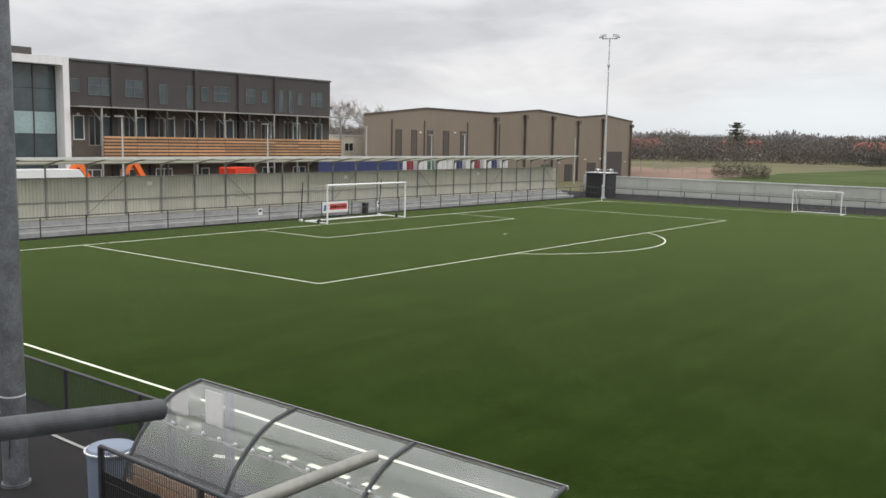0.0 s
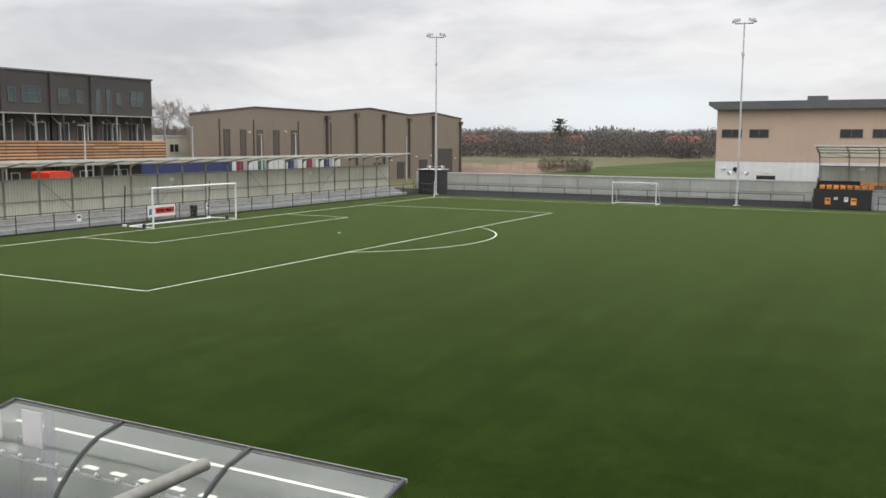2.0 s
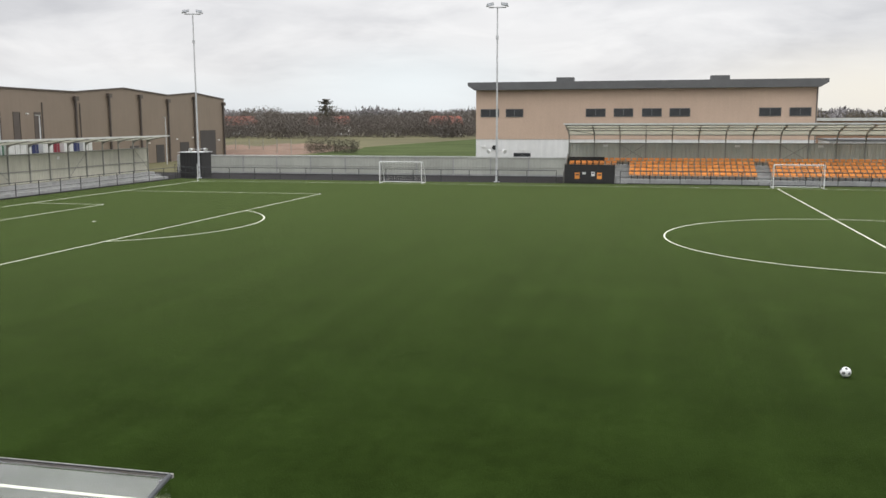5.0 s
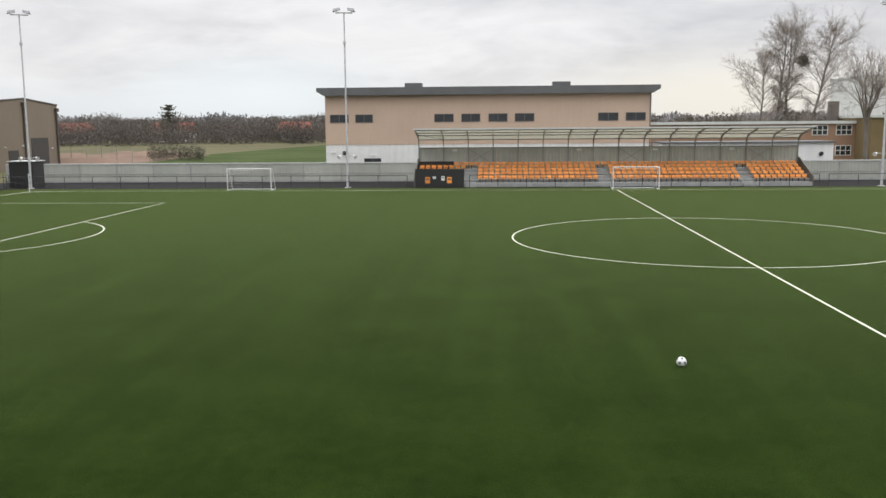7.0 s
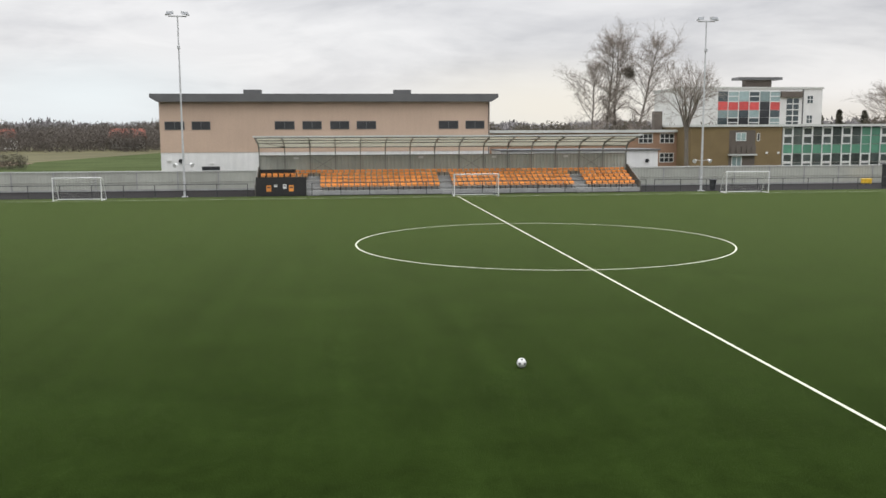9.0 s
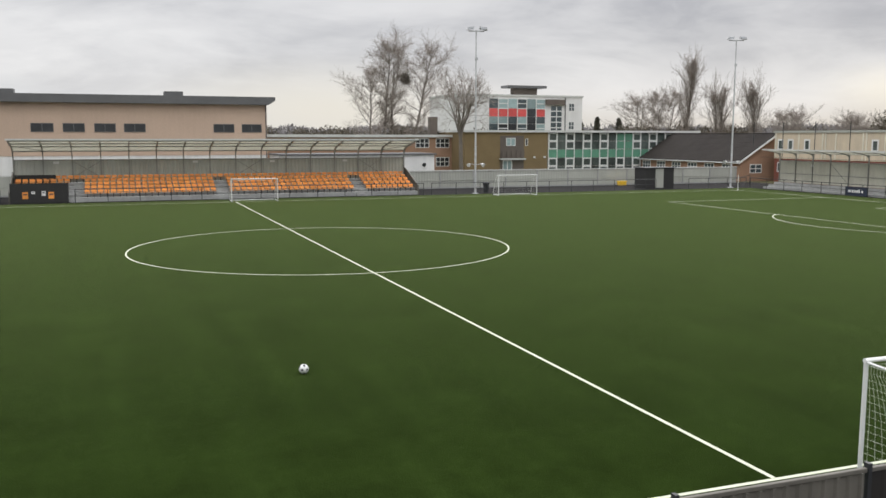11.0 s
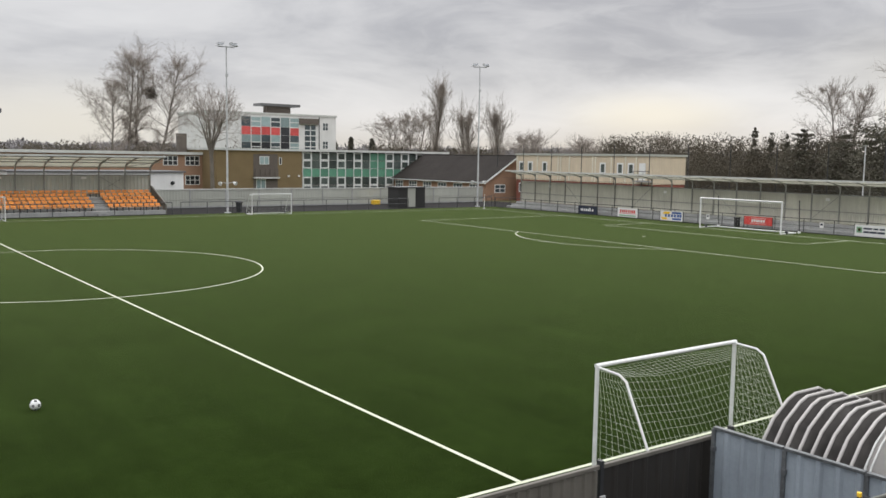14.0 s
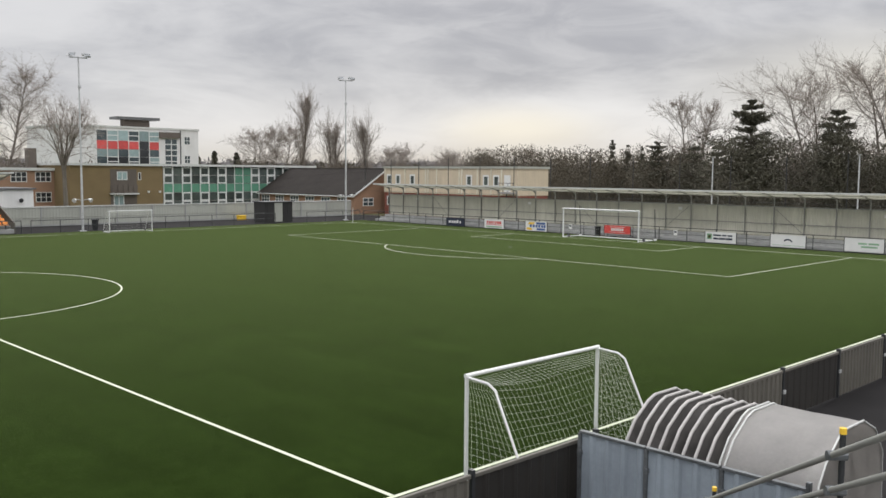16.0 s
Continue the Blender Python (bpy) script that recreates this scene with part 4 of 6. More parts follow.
th = thing("timber_rail", (-15.6, 39.95, 1.40), "dark brown timber screen above the top row", "screen")
part("plank", B(-1.6, 1.6, 0, 0.05, 0.0, 0.72), M_DARKP, th)
part("plank", B(-1.6, 1.6, -0.03, -0.002, 0.50, 0.70), M_DARKP, th)
th = thing("yellow_grit_bin", (44.1, 43.9, -0.03), "small yellow grit bin beside the boundary fence", "bin")
part("tub", B(-0.45, 0.45, -0.3, 0.3, 0, 0.42, bevel=0.04), M_YELLOW, th)
part("lid", B(-0.48, 0.48, -0.33, 0.33, 0.42, 0.52, bevel=0.03), M_YELLOW, th)
th = thing("wheelie_bin", (24.3, 36.3, -0.03), "dark wheeled bin behind the barrier", "bin")
part("body", T((0, 0, 0.06), (0, 0, 0.95), 0.26, 0.33, n=4), M_BLACK, th)
part("lid", B(-0.3, 0.3, -0.3, 0.3, 0.95, 1.02, bevel=0.02), M_BLACK, th)
# ramp rails at the two corners
for sx in (-1, 1):
    th = thing("ramp_handrail", (sx * 54.9, 35.7, -0.03), "black handrail of the ramp beside the terrace", "handrail", "ramp handrails")
    for k in range(3):
        part("post", T((-sx * 0.9 * k, 0.9 * k * 0.4, 0), (-sx * 0.9 * k, 0.9 * k * 0.4, 1.35 - 0.25 * k), 0.025), M_BLACK, th)
    for z in (1.35, 0.8):
        part("rail", T((0, 0, z), (-sx * 1.8, 0.72, z - 0.5), 0.022), M_BLACK, th)

# ---- buildings ----
def window(parent, axis, face, u0, u1, z0, z1, glass=M_GLASSD, frame=M_WHITE, fw=0.07, bars=(), rows=(), out=-1):
    """A framed window set on a facade. axis 'y': facade across y, u = x; axis 'x': facade across x, u = y. out: which way it looks."""
    def bx(a, b, c, d, near, far):
        lo, hi = sorted((face + out * near, face + out * far))
        return B(a, b, lo, hi, c, d) if axis == "y" else B(lo, hi, a, b, c, d)
    w = part("window", bx(u0 + fw, u1 - fw, z0 + fw, z1 - fw, -0.06, 0.012), glass, parent)
    if frame:
        bm = bmesh.new()
        for a, b, c, d in ((u0, u1, z0, z0 + fw), (u0, u1, z1 - fw, z1), (u0, u0 + fw, z0 + fw, z1 - fw), (u1 - fw, u1, z0 + fw, z1 - fw)) + tuple(
                (u0 + (u1 - u0) * f - fw / 2, u0 + (u1 - u0) * f + fw / 2, z0 + fw, z1 - fw) for f in bars) + tuple(
                (u0 + fw, u1 - fw, z0 + (z1 - z0) * f - fw / 2, z0 + (z1 - z0) * f + fw / 2) for f in rows):
            lo, hi = sorted((face - out * 0.02, face + out * 0.05))
            if axis == "y":
                box(bm, a, b, lo, hi, c, d)
            else:
                box(bm, lo, hi, a, b, c, d)
        part("frame", bm, frame, w)
    return w


def club_hall():
    th = thing("sports_hall", (0, 0, -0.06), "buff block sports hall with white lower wall and dark flat roof", "building")
    y, x0, x1 = 50.0, -27.9, 5.65
    part("upper_wall", B(x0, x1, y, y + 20, 3.56, 8.75), M_BUFF, th)
    part("lower_wall", B(x0, x1, y + 0.04, y + 20, 0, 3.56), M_RENDER, th, "white rendered lower wall")
    bm = bmesh.new()
    prism(bm, [(x0 - 0.75, 9.42), (x1 + 0.8, 9.42), (x1 + 0.8, 9.05), (x1 + 0.1, 8.62), (x0 - 0.05, 8.62), (x0 - 0.75, 9.05)], "y", y - 0.7, y + 20.6)
    part("roof", bm, M_FASCIA, th)
    for a, b in ((-19.6, -17.85), (-4.3, -2.5)):
        part("roof_unit", B(a, b, y + 0.6, y + 2.2, 9.42, 9.88), M_FASCIA, th)
    for a, b in ((-27.4, -25.45), (-24.75, -22.9), (-16.5, -14.5), (-13.7, -11.75), (-10.9, -8.95), (-8.2, -6.2), (0.3, 2.35), (3.1, 5.1)):
        window(th, "y", y, a, b, 5.85, 6.68, M_GLASSD, M_FASCIA, 0.05, (0.5,))
    window(th, "y", y + 0.04, -23.9, -22.1, 1.45, 2.15, M_GLASSD, M_FASCIA, 0.05, (0.5,))
    for x in (-25.9, -17.9):
        fl = part("wall_speaker", T((x, y + 0.04, 2.75), (x, y - 0.25, 2.70), 0.10, 0.24, n=14), M_BLACK, th, "dark round wall loudspeaker")
    part("wall_lamp", B(-27.3, -26.9, y - 0.12, y + 0.04, 2.72, 2.86), M_SIGNW, th)
    part("wall_lamp", B(-23.1, -22.7, y - 0.12, y + 0.04, 2.42, 2.52), M_SIGNW, th)
    part("downpipe", T((5.55, y - 0.07, 0), (5.55, y - 0.07, 8.6), 0.05), M_FASCIA, th)
    return th


club_hall()
th = thing("annexe", (0, 0, -0.06), "low white rendered annexe with flat roof", "building")
part("wall", B(6.2, 22.6, 46.3, 52, 0, 3.55), M_RENDER, th)
part("roof", B(6.1, 22.8, 46.1, 52.1, 3.55, 3.70), M_FASCIA, th)
part("wall_speaker", T((21.4, 46.3, 2.55), (21.4, 46.1, 2.5), 0.10, 0.22, n=14), M_BLACK, th, "dark round wall loudspeaker")
part("door", B(17.6, 18.1, 46.24, 46.3, 0.9, 2.4), M_FASCIA, th)


def apartment_block():
    """Dark block with timber-screened walkway and white-framed glass end."""
    th = thing("apartment_block", (-70, 0, -0.06), "three-storey charcoal block with timber screened walkway and glazed white end", "building")
    part("upper_wall", B(-14, 0, -10.2, 15.5, 7.35, 10.55), M_CHAR, th, "charcoal clad top storey")
    part("lower_wall", B(-14, -0.06, -10.2, 15.45, 0, 7.35), M_DBRICK, th, "dark brown brick lower storeys")
    part("roof_edge", B(-14.1, 0.08, -10.2, 15.6, 10.55, 10.68), M_FASCIA, th)
    part("roof_plant", B(-9, -2.0, -17.5, -11.4, 10.6, 11.35), M_CHAR, th)
    for y in (-6.95, -3.85, 0.3, 4.6, 8.5):
        part("pilaster", B(0.001, 0.16, y - 0.22 + 0.5, y + 0.22 + 0.5, 0, 10.5), M_CHAR, th)
    for a, b, z0, z1, bars in ((-9.75, -9.1, 8.35, 9.3, ()), (-8.4, -6.7, 8.2, 9.45, (0.6,)), (-5.5, -4.0, 8.2, 9.45, (0.5,)), (-2.6, -1.9, 7.8, 9.3, ()), (-0.1, 0.45, 7.6, 9.3, ()), (1.25, 1.9, 8.2, 9.3, ()), (2.45, 4.05, 8.2, 9.45, (0.35,)),
                               (5.7, 6.75, 8.2, 9.4, (0.3,)), (7.45, 8.1, 8.3, 9.3, ()), (9.35, 9.9, 7.6, 9.5, ()), (10.45, 10.95, 7.6, 9.5, ()), (11.5, 12.05, 8.3, 9.3, ()), (13.05, 14.55, 8.2, 9.5, (0.5,))):
        window(th, "x", 0.0, a, b, z0, z1, M_GLASSB, M_FASCIA, 0.05, bars, (0.55,) if bars else (), out=1)
    for a in (-9.6, -7.38, -4.61, -2.06, 0.7, 3.63, 5.79, 8.44, 11.0, 13.7):
        window(th, "x", -0.06, a, a + 0.85, 5.0, 6.75, M_GLASSB, M_WHITE, 0.07, (), (), out=1)
        window(th, "x", -0.06, a - 1.05, a - 0.1, 4.6, 6.75, M_GLASSD, M_STEEL, 0.06, (0.5,), (), out=1)
    for a in (-9.0, -6.0, -3.0, 0.5, 4.0, 7.5, 11.0):
        window(th, "x", -0.06, a, a + 1.5, 1.2, 2.9, M_GLASSB, M_WHITE, 0.07, (0.5,), (), out=1)
    part("walkway_slab", B(-0.05, 1.55, -8.0, 16.3, 3.60, 3.80), M_CONC, th)
    part("canopy_edge", B(1.40, 1.55, -10.0, 16.4, 7.28, 7.38), M_STEEL, th)
    part("canopy", B(-0.05, 1.38, -10.0, 16.4, 7.30, 7.36), M_STEEL, th)
    post = finish(B(1.44, 1.56, -0.06, 0.06, 0, 7.28), M_STEEL, "post")
    dark = finish(B(1.44, 1.58, -0.07, 0.07, 0, 7.28), M_CHAR, "post")
    for i, y in enumerate((-8.3, -5.6, -2.95, -0.3, 2.35, 4.85, 7.5, 10.1, 12.75, 15.4)):
        part("walkway_post", dark if i in (2, 5, 8) else post, None, th, at=pose(0, y, 0))
        part("brace", T((1.5, y, 6.3), (0.2, y, 7.2), 0.03, n=6), M_GALV, th)
    slat = finish(B(1.60, 1.64, 0, 2.60, 0, 0.14), M_TIMBER, "slat")
    for i, y in enumerate((-8.25, -5.6, -2.95, -0.3, 2.35, 4.95, 7.5, 10.1, 12.75)):
        for k in range(7):
            part("slat", slat, None, th, at=pose(0, y + 0.02, 3.72 + 0.24 * k))
    # added dark sheet stands in for the shade in the slat gaps
    part("screen_back", B(1.575, 1.595, -8.2, 15.4, 3.72, 5.3), M_CHAR, th)
    for y in (-9.3, -7.2, -4.2, -1.4, 1.4, 4.0, 7.0, 9.9, 12.4):
        part("wall_lamp", B(-0.05, 0.10, y, y + 0.14, 6.72, 6.90), M_SIGNW, th)
    # glazed end with a deep white surround
    part("glass_core", B(-12, -0.30, -27, -10.35, 0, 10.2), M_GLASSD, th)
    part("surround", B(-12, 0.75, -10.65, -10.21, 0, 10.62), M_RENDER, th, "white surround upright")
    part("surround", B(-12, 0.75, -27.5, -10.66, 10.10, 10.62), M_RENDER, th, "white surround top")
    for i in range(8):
        y = -10.75 - 1.55 * (i + 1)
        # fourth pane row is coloured pale for the reflected band across the glass
        for k, (z0, z1) in enumerate(((0.3, 2.0), (2.05, 3.7), (3.75, 5.35), (5.4, 6.9), (6.95, 8.45), (8.5, 10.05))):
            part("pane", B(-0.295, -0.26, y + 0.04, y + 1.51, z0, z1), M_PALEB if k == 3 else M_GLASSB, th)
        part("mullion", B(-0.295, -0.20, y - 0.035, y + 0.035, 0.2, 10.1), M_CHAR, th)
    return th


apartment_block()


def steel_hall():
    th = thing("leisure_hall", (-75, 0, -0.06), "large taupe metal-clad hall with a gently folded roofline", "building")
    top = [(25.3, 7.95), (35.4, 8.95), (49.0, 8.85), (59.0, 9.62), (69.5, 9.02), (77.0, 9.55), (86.4, 8.85)]
    bm = bmesh.new()
    prism(bm, [(25.3, 0)] + top + [(86.4, 0)], "x", -30, 0)
    for v in bm.verts:
        v.co.y += 34 if v.co.x < -1 else 0
    part("wall", bm, M_HALL, th)
    bm = bmesh.new()
    prism(bm, [(y, z + 0.003) for y, z in top] + [(y, z + 0.16) for y, z in reversed(top)], "x", -30.1, 0.12)
    for v in bm.verts:
        v.co.y += 34 if v.co.x < -1 else 0
    part("roof_edge", bm, M_HALLD, th)
    for y in (49.1, 55.75, 62.6, 69.5, 76.8, 85.9):
        z = np.interp(y, [a for a, _ in top], [b for _, b in top])
        dp = part("downpipe", T((0.16, y, 0), (0.16, y, z - 0.9), 0.14, n=8), M_HALLD, th)
        part("hopper", B(0.02, 0.42, y - 0.32, y + 0.32, z - 0.95, z - 0.45), M_HALLD, dp)
    for y in (29.7, 35.2, 43.3, 50.0):
        part("cladding_joint", B(0.002, 0.08, y - 0.08, y + 0.08, 0.2, 7.6), M_HALLD, th)
    for a, b in ((30.3, 31.3), (32.95, 33.9), (35.7, 36.75), (38.6, 39.7), (41.9, 43.0)):
        window(th, "x", 0.0, a, b, 3.6, 6.55, M_HALLD, M_HALLD, 0.06, (), (0.5,), out=1)
    for a, b, h in ((60.0, 62.0, 2.4), (66.2, 68.2, 2.4), (72.5, 75.0, 2.6), (78.5, 83.2, 4.2)):
        part("door", B(-0.02, 0.06, a, b, 0, h), M_CHAR, th, "dark loading door")
    for y, z in ((64.3, 2.6), (71.5, 3.0), (76.0, 3.1), (84.0, 2.6), (34.2, 6.2), (40.6, 6.3)):
        part("wall_lamp", B(0.0, 0.2, y, y + 0.25, z, z + 0.15), M_SIGNW, th)
    return th


steel_hall()


def cabin(at, w, d, storeys, label, turn=0):
    th = thing("portable_cabin", at, label, "cabin", "portable cabins", turn=turn)
    for s in range(storeys):
        z = s * 2.95
        part("body", B(0, d, -w / 2, w / 2, z, z + 2.75), M_CREAM, th)
        part("roof_edge", B(-0.08, d + 0.08, -w / 2 - 0.08, w / 2 + 0.08, z + 2.75, z + 2.93), M_CAP, th)
        window(th, "x", d, -0.9, 0.6, z + 1.0, z + 2.0, M_GLASSD, M_WHITE, 0.07, (0.5,), out=1)
    return th


cabin((-88.0, 33.4, -0.06), 6.4, 3.0, 2, "cream two-storey portable cabin behind the terrace")
# site hoarding, containers and vehicles between terrace and buildings
th = thing("site_hoarding", (-66.0, 15.6, -0.06), "navy blue painted site hoarding", "fence")
for i in range(9):
    part("panel", B(0, 0.05, -5.4 + 1.22 * i, -5.4 + 1.22 * i + 1.21, 0, 3.55), M_NAVY, th)
CONT = [M_CAP, M_MAROON, M_CAP, M_GREENP, M_CAP, M_CAP, M_NAVY, M_CAP, M_MAROON, M_CAP, M_NAVY, M_CAP]
for i, m in enumerate(CONT):
    th = thing("site_container", (-68.5, 23.2 + 1.62 * i, -0.06), {M_CAP: "pale grey", M_MAROON: "maroon", M_GREENP: "green", M_NAVY: "navy blue"}[m] + " upright storage container beside the hall", "container", "site containers")
    wdt = 1.5 if m is M_CAP else 0.9
    part("body", ribbed(wdt, 3.5, 0.3, 0.03), m, th, at=pose(0, 0, 0, 0, 0, 90))
    part("core", B(-2.4, -0.02, 0, wdt, 0, 3.5), m, th)
    part("roof_edge", B(-2.45, 0.06, -0.03, wdt + 0.03, 3.5, 3.58), M_CAP, th)
    part("door_bar", T((0.05, wdt * 0.5, 0.3), (0.05, wdt * 0.5, 3.3), 0.02, n=6), M_STEEL, th)


def van(at, turn, mat, label, h=3.2, length=5.6):
    th = thing("parked_van", at, label, "van", "parked vehicles", turn=turn)
    bm = bmesh.new()
    prism(bm, [(0, 0.45), (0, h * 0.97), (0.15, h), (length * 0.72, h), (length * 0.86, h * 0.62), (length, h * 0.52), (length, 0.45)], "y", -1.0, 1.0)
    part("body", bm, mat, th)
    bm = bmesh.new()
    prism(bm, [(length * 0.74, h * 0.93), (length * 0.84, h * 0.64), (length * 0.845, h * 0.65), (length * 0.75, h * 0.95)], "y", -0.9, 0.9)
    part("windscreen", bm, M_GLASSD, th)
    for x in (1.0, length - 1.0):
        for y in (-0.95, 0.95):
            part("wheel", T((x, y - 0.1, 0.36), (x, y + 0.1, 0.36), 0.36, n=16), M_BLACK, th)
    return th


van((-66.0, -16.5, -0.06), 90, M_WHITE, "white high-roofed van parked behind the terrace", 3.12, 6.2)
van((-66.5, 1.0, -0.06), 90, M_REDM, "red site vehicle parked behind the terrace", 3.05, 2.8)
van((70.0, 15.0, -0.06), 90, M_WHITE, "white van parked behind the terrace", 2.35, 4.6)
van((71.0, 8.0, -0.06), 90, M_WHITE, "white van parked behind the terrace", 2.25, 4.4)
for y, hgt in ((-10.4, 3.6), (-6.3, 3.75)):
    th = thing("excavator", (-66.0, y, -0.06), "orange excavator with raised boom behind the terrace", "excavator", "excavators")
    for x in (-0.6, 0.6):
        part("track", B(x - 0.2, x + 0.2, -1.2, 1.2, 0, 0.6, bevel=0.15), M_BLACK, th)
    part("cab", B(-0.7, 0.7, -0.9, 0.8, 0.62, 2.4, bevel=0.1), M_ORANGEM, th)
    bm = bmesh.new()
    prism(bm, [(0.2, 1.6), (-1.0, hgt), (-1.4, hgt + 0.1), (-2.0, hgt - 1.0), (-1.75, hgt - 1.1), (-1.25, hgt - 0.35), (0.0, 1.4)], "x", -0.2, 0.2)
    part("boom", bm, M_ORANGEM, th)
for x, y, z in ((-64.5, -9.2, 6.6), (-64.5, 3.4, 6.4), (-66.5, 16.7, 6.5), (-66.8, 26.5, 5.9), (-70, 36.2, 6.1), (-71, 62.0, 6.0)):
    th = thing("street_lamp", (x, y, -0.06), "slim grey lamp post behind the terrace", "lamp post", "lamp posts")
    part("pole", T((0, 0, 0), (0, 0, z), 0.07, 0.05), M_GALV, th)
    part("lamp_head", B(-0.1, 0.1, -0.5, 0.1, z, z + 0.1), M_STEEL, th)

# spoil and fencing on the land beside the hall
bm = bmesh.new()
bmesh.ops.create_grid(bm, x_segments=16, y_segments=36, size=0.5, matrix=Matrix.Translation((-83, 112, 0)) @ Matrix.Diagonal((32, 48, 1, 1)))
for v in bm.verts:
    e = min(1, (16 - abs(v.co.x + 83)) / 5, (24 - abs(v.co.y - 112)) / 5)
    v.co.z = -0.08 + max(e, 0) * (0.5 + 0.7 * noise.noise(v.co * 0.12) + 0.3 * noise.noise(v.co * 0.4))
tagged(solid("bare_ground", bm, M_SOIL, "bare orange-brown soil beside the hall", "ground", kind="structure"))
th = thing("site_fence", (-96, 97, -0.06), "dark green mesh site fence with posts", "fence")
segs = []
for i in range(12):
    part("post", T((2.5 * i, 0.02 * i, 0), (2.5 * i, 0.02 * i, 2.6), 0.05, n=6), M_STEEL, th)
for i in range(130):
    segs.append((0.21 * i, 0, 0.1, 0.21 * i, 0, 2.4, 0.008, 0.008))
part("mesh_infill", from_tubes("mesh_infill", segs, M_STEEL), None, th, "fine wire mesh")


# ---- school buildings to the right ----
def brick_school():
    th = thing("brick_school", (0, 0, -0.06), "long two-storey orange brick school with flat white-edged roof", "building")
    y = 75.0
    part("wall", B(8, 41, y, y + 12, 0, 5.35), M_BRICK, th)
    part("roof_edge", B(6.5, 41.2, y - 0.3, y + 12.2, 5.35, 5.72), M_CAP, th)
    part("chimney", B(34.2, 35.3, y + 5, y + 6.2, 5.7, 8.3), M_DBRICK, th)
    for x in range(9, 40, 3):
        for z in (1.3, 3.9) if x > 29 else (1.3,):
            window(th, "y", y, x + 0.2, x + 2.2, z, z + 1.3, M_GLASSD, M_WHITE, 0.08, (0.33, 0.66), (0.5,))
    part("downpipe", T((36.1, y - 0.08, 0), (36.1, y - 0.08, 5.3), 0.06), M_CAP, th)
    part("door", B(39.0, 40.3, y - 0.04, y + 0.02, 0, 2.3), M_NAVY, th, "dark blue door")
    return th


brick_school()


def glazed_school():
    th = thing("glazed_school", (0, 0, -0.06), "two-storey olive brick school with green panelled curtain wall", "building")
    y = 70.0
    part("brick_wall", B(35.6, 48.1, y, y + 14, 0, 6.05), M_OBRICK, th)
    part("roof_edge", B(35.4, 73.5, y - 0.25, y + 14.2, 6.05, 6.35), M_CAP, th)
    part("core", B(48.1, 73.2, y + 0.30, y + 14, 0, 6.05), M_GLASSD, th)
    # recess is suggested by a dark panel colour, without depth
    part("stair_bay", B(40.8, 44.4, y - 0.02, y + 0.1, 0, 5.6), M_DBRICK, th, "flat dark panel for the stair recess")
    window(th, "y", y - 0.02, 41.7, 43.1, 4.2, 5.3, M_PALEB, M_WHITE, 0.08, (0.5,))
    window(th, "y", y - 0.02, 41.2, 42.6, 0.3, 2.2, M_PALEB, M_WHITE, 0.09, (0.5,))
    window(th, "y", y - 0.02, 44.6, 45.0, 4.2, 5.2, M_GLASSD, M_WHITE, 0.06)
    for i in range(5):
        part("balcony_bar", B(40.9 + 0.72 * i, 41.4 + 0.72 * i, y - 0.5, y - 0.45, 2.5, 3.6), M_DBRICK, th)
    part("balcony_slab", B(40.7, 44.5, y - 0.55, y - 0.03, 2.3, 2.48), M_CAP, th)
    for x in (46.0, 47.6):
        part("wall_lamp", B(x - 0.12, x + 0.12, y - 0.2, y, 2.5, 2.75), M_SIGNW, th)
    n = 18
    w = (73.0 - 48.3) / n
    rows = ((0.30, 1.27), (1.37, 2.44), (2.54, 3.66), (3.76, 4.80), (4.90, 5.92))
    for i in range(n):
        x = 48.3 + i * w
        for k, (z0, z1) in enumerate(rows):
            green = k == 2 or (i in (8, 9) and k > 2)
            pane = part("pane", B(x + 0.06, x + w - 0.06, y + 0.16, y + 0.22, z0, z1), M_TEAL if green else M_GLASSG, th)
            if i % 2 == 0 and not green:
                bm = bmesh.new()
                for a, b, c, d in ((x + 0.055, x + w - 0.055, z0 - 0.01, z0 + 0.10), (x + 0.055, x + w - 0.055, z1 - 0.10, z1 + 0.01),
                                   (x + 0.055, x + 0.15, z0 + 0.10, z1 - 0.10), (x + w - 0.15, x + w - 0.055, z0 + 0.10, z1 - 0.10)):
                    box(bm, a, b, y + 0.09, y + 0.158, c, d)
                part("frame", bm, M_WHITE, pane)
        part("mullion", B(x - 0.045, x + 0.045, y + 0.10, y + 0.28, 0.2, 6.0), M_WHITE, th)
        for z in (1.32, 2.49, 3.71, 4.85):
            part("transom", B(x + 0.047, x + w - 0.047, y + 0.12, y + 0.158, z - 0.03, z + 0.03), M_WHITE if i % 2 == 0 else M_STEEL, th)
    part("end_panel", B(71.3, 73.3, y - 0.03, y + 0.085, 0.1, 6.0), M_RENDER, th, "white end panel")
    return th


glazed_school()


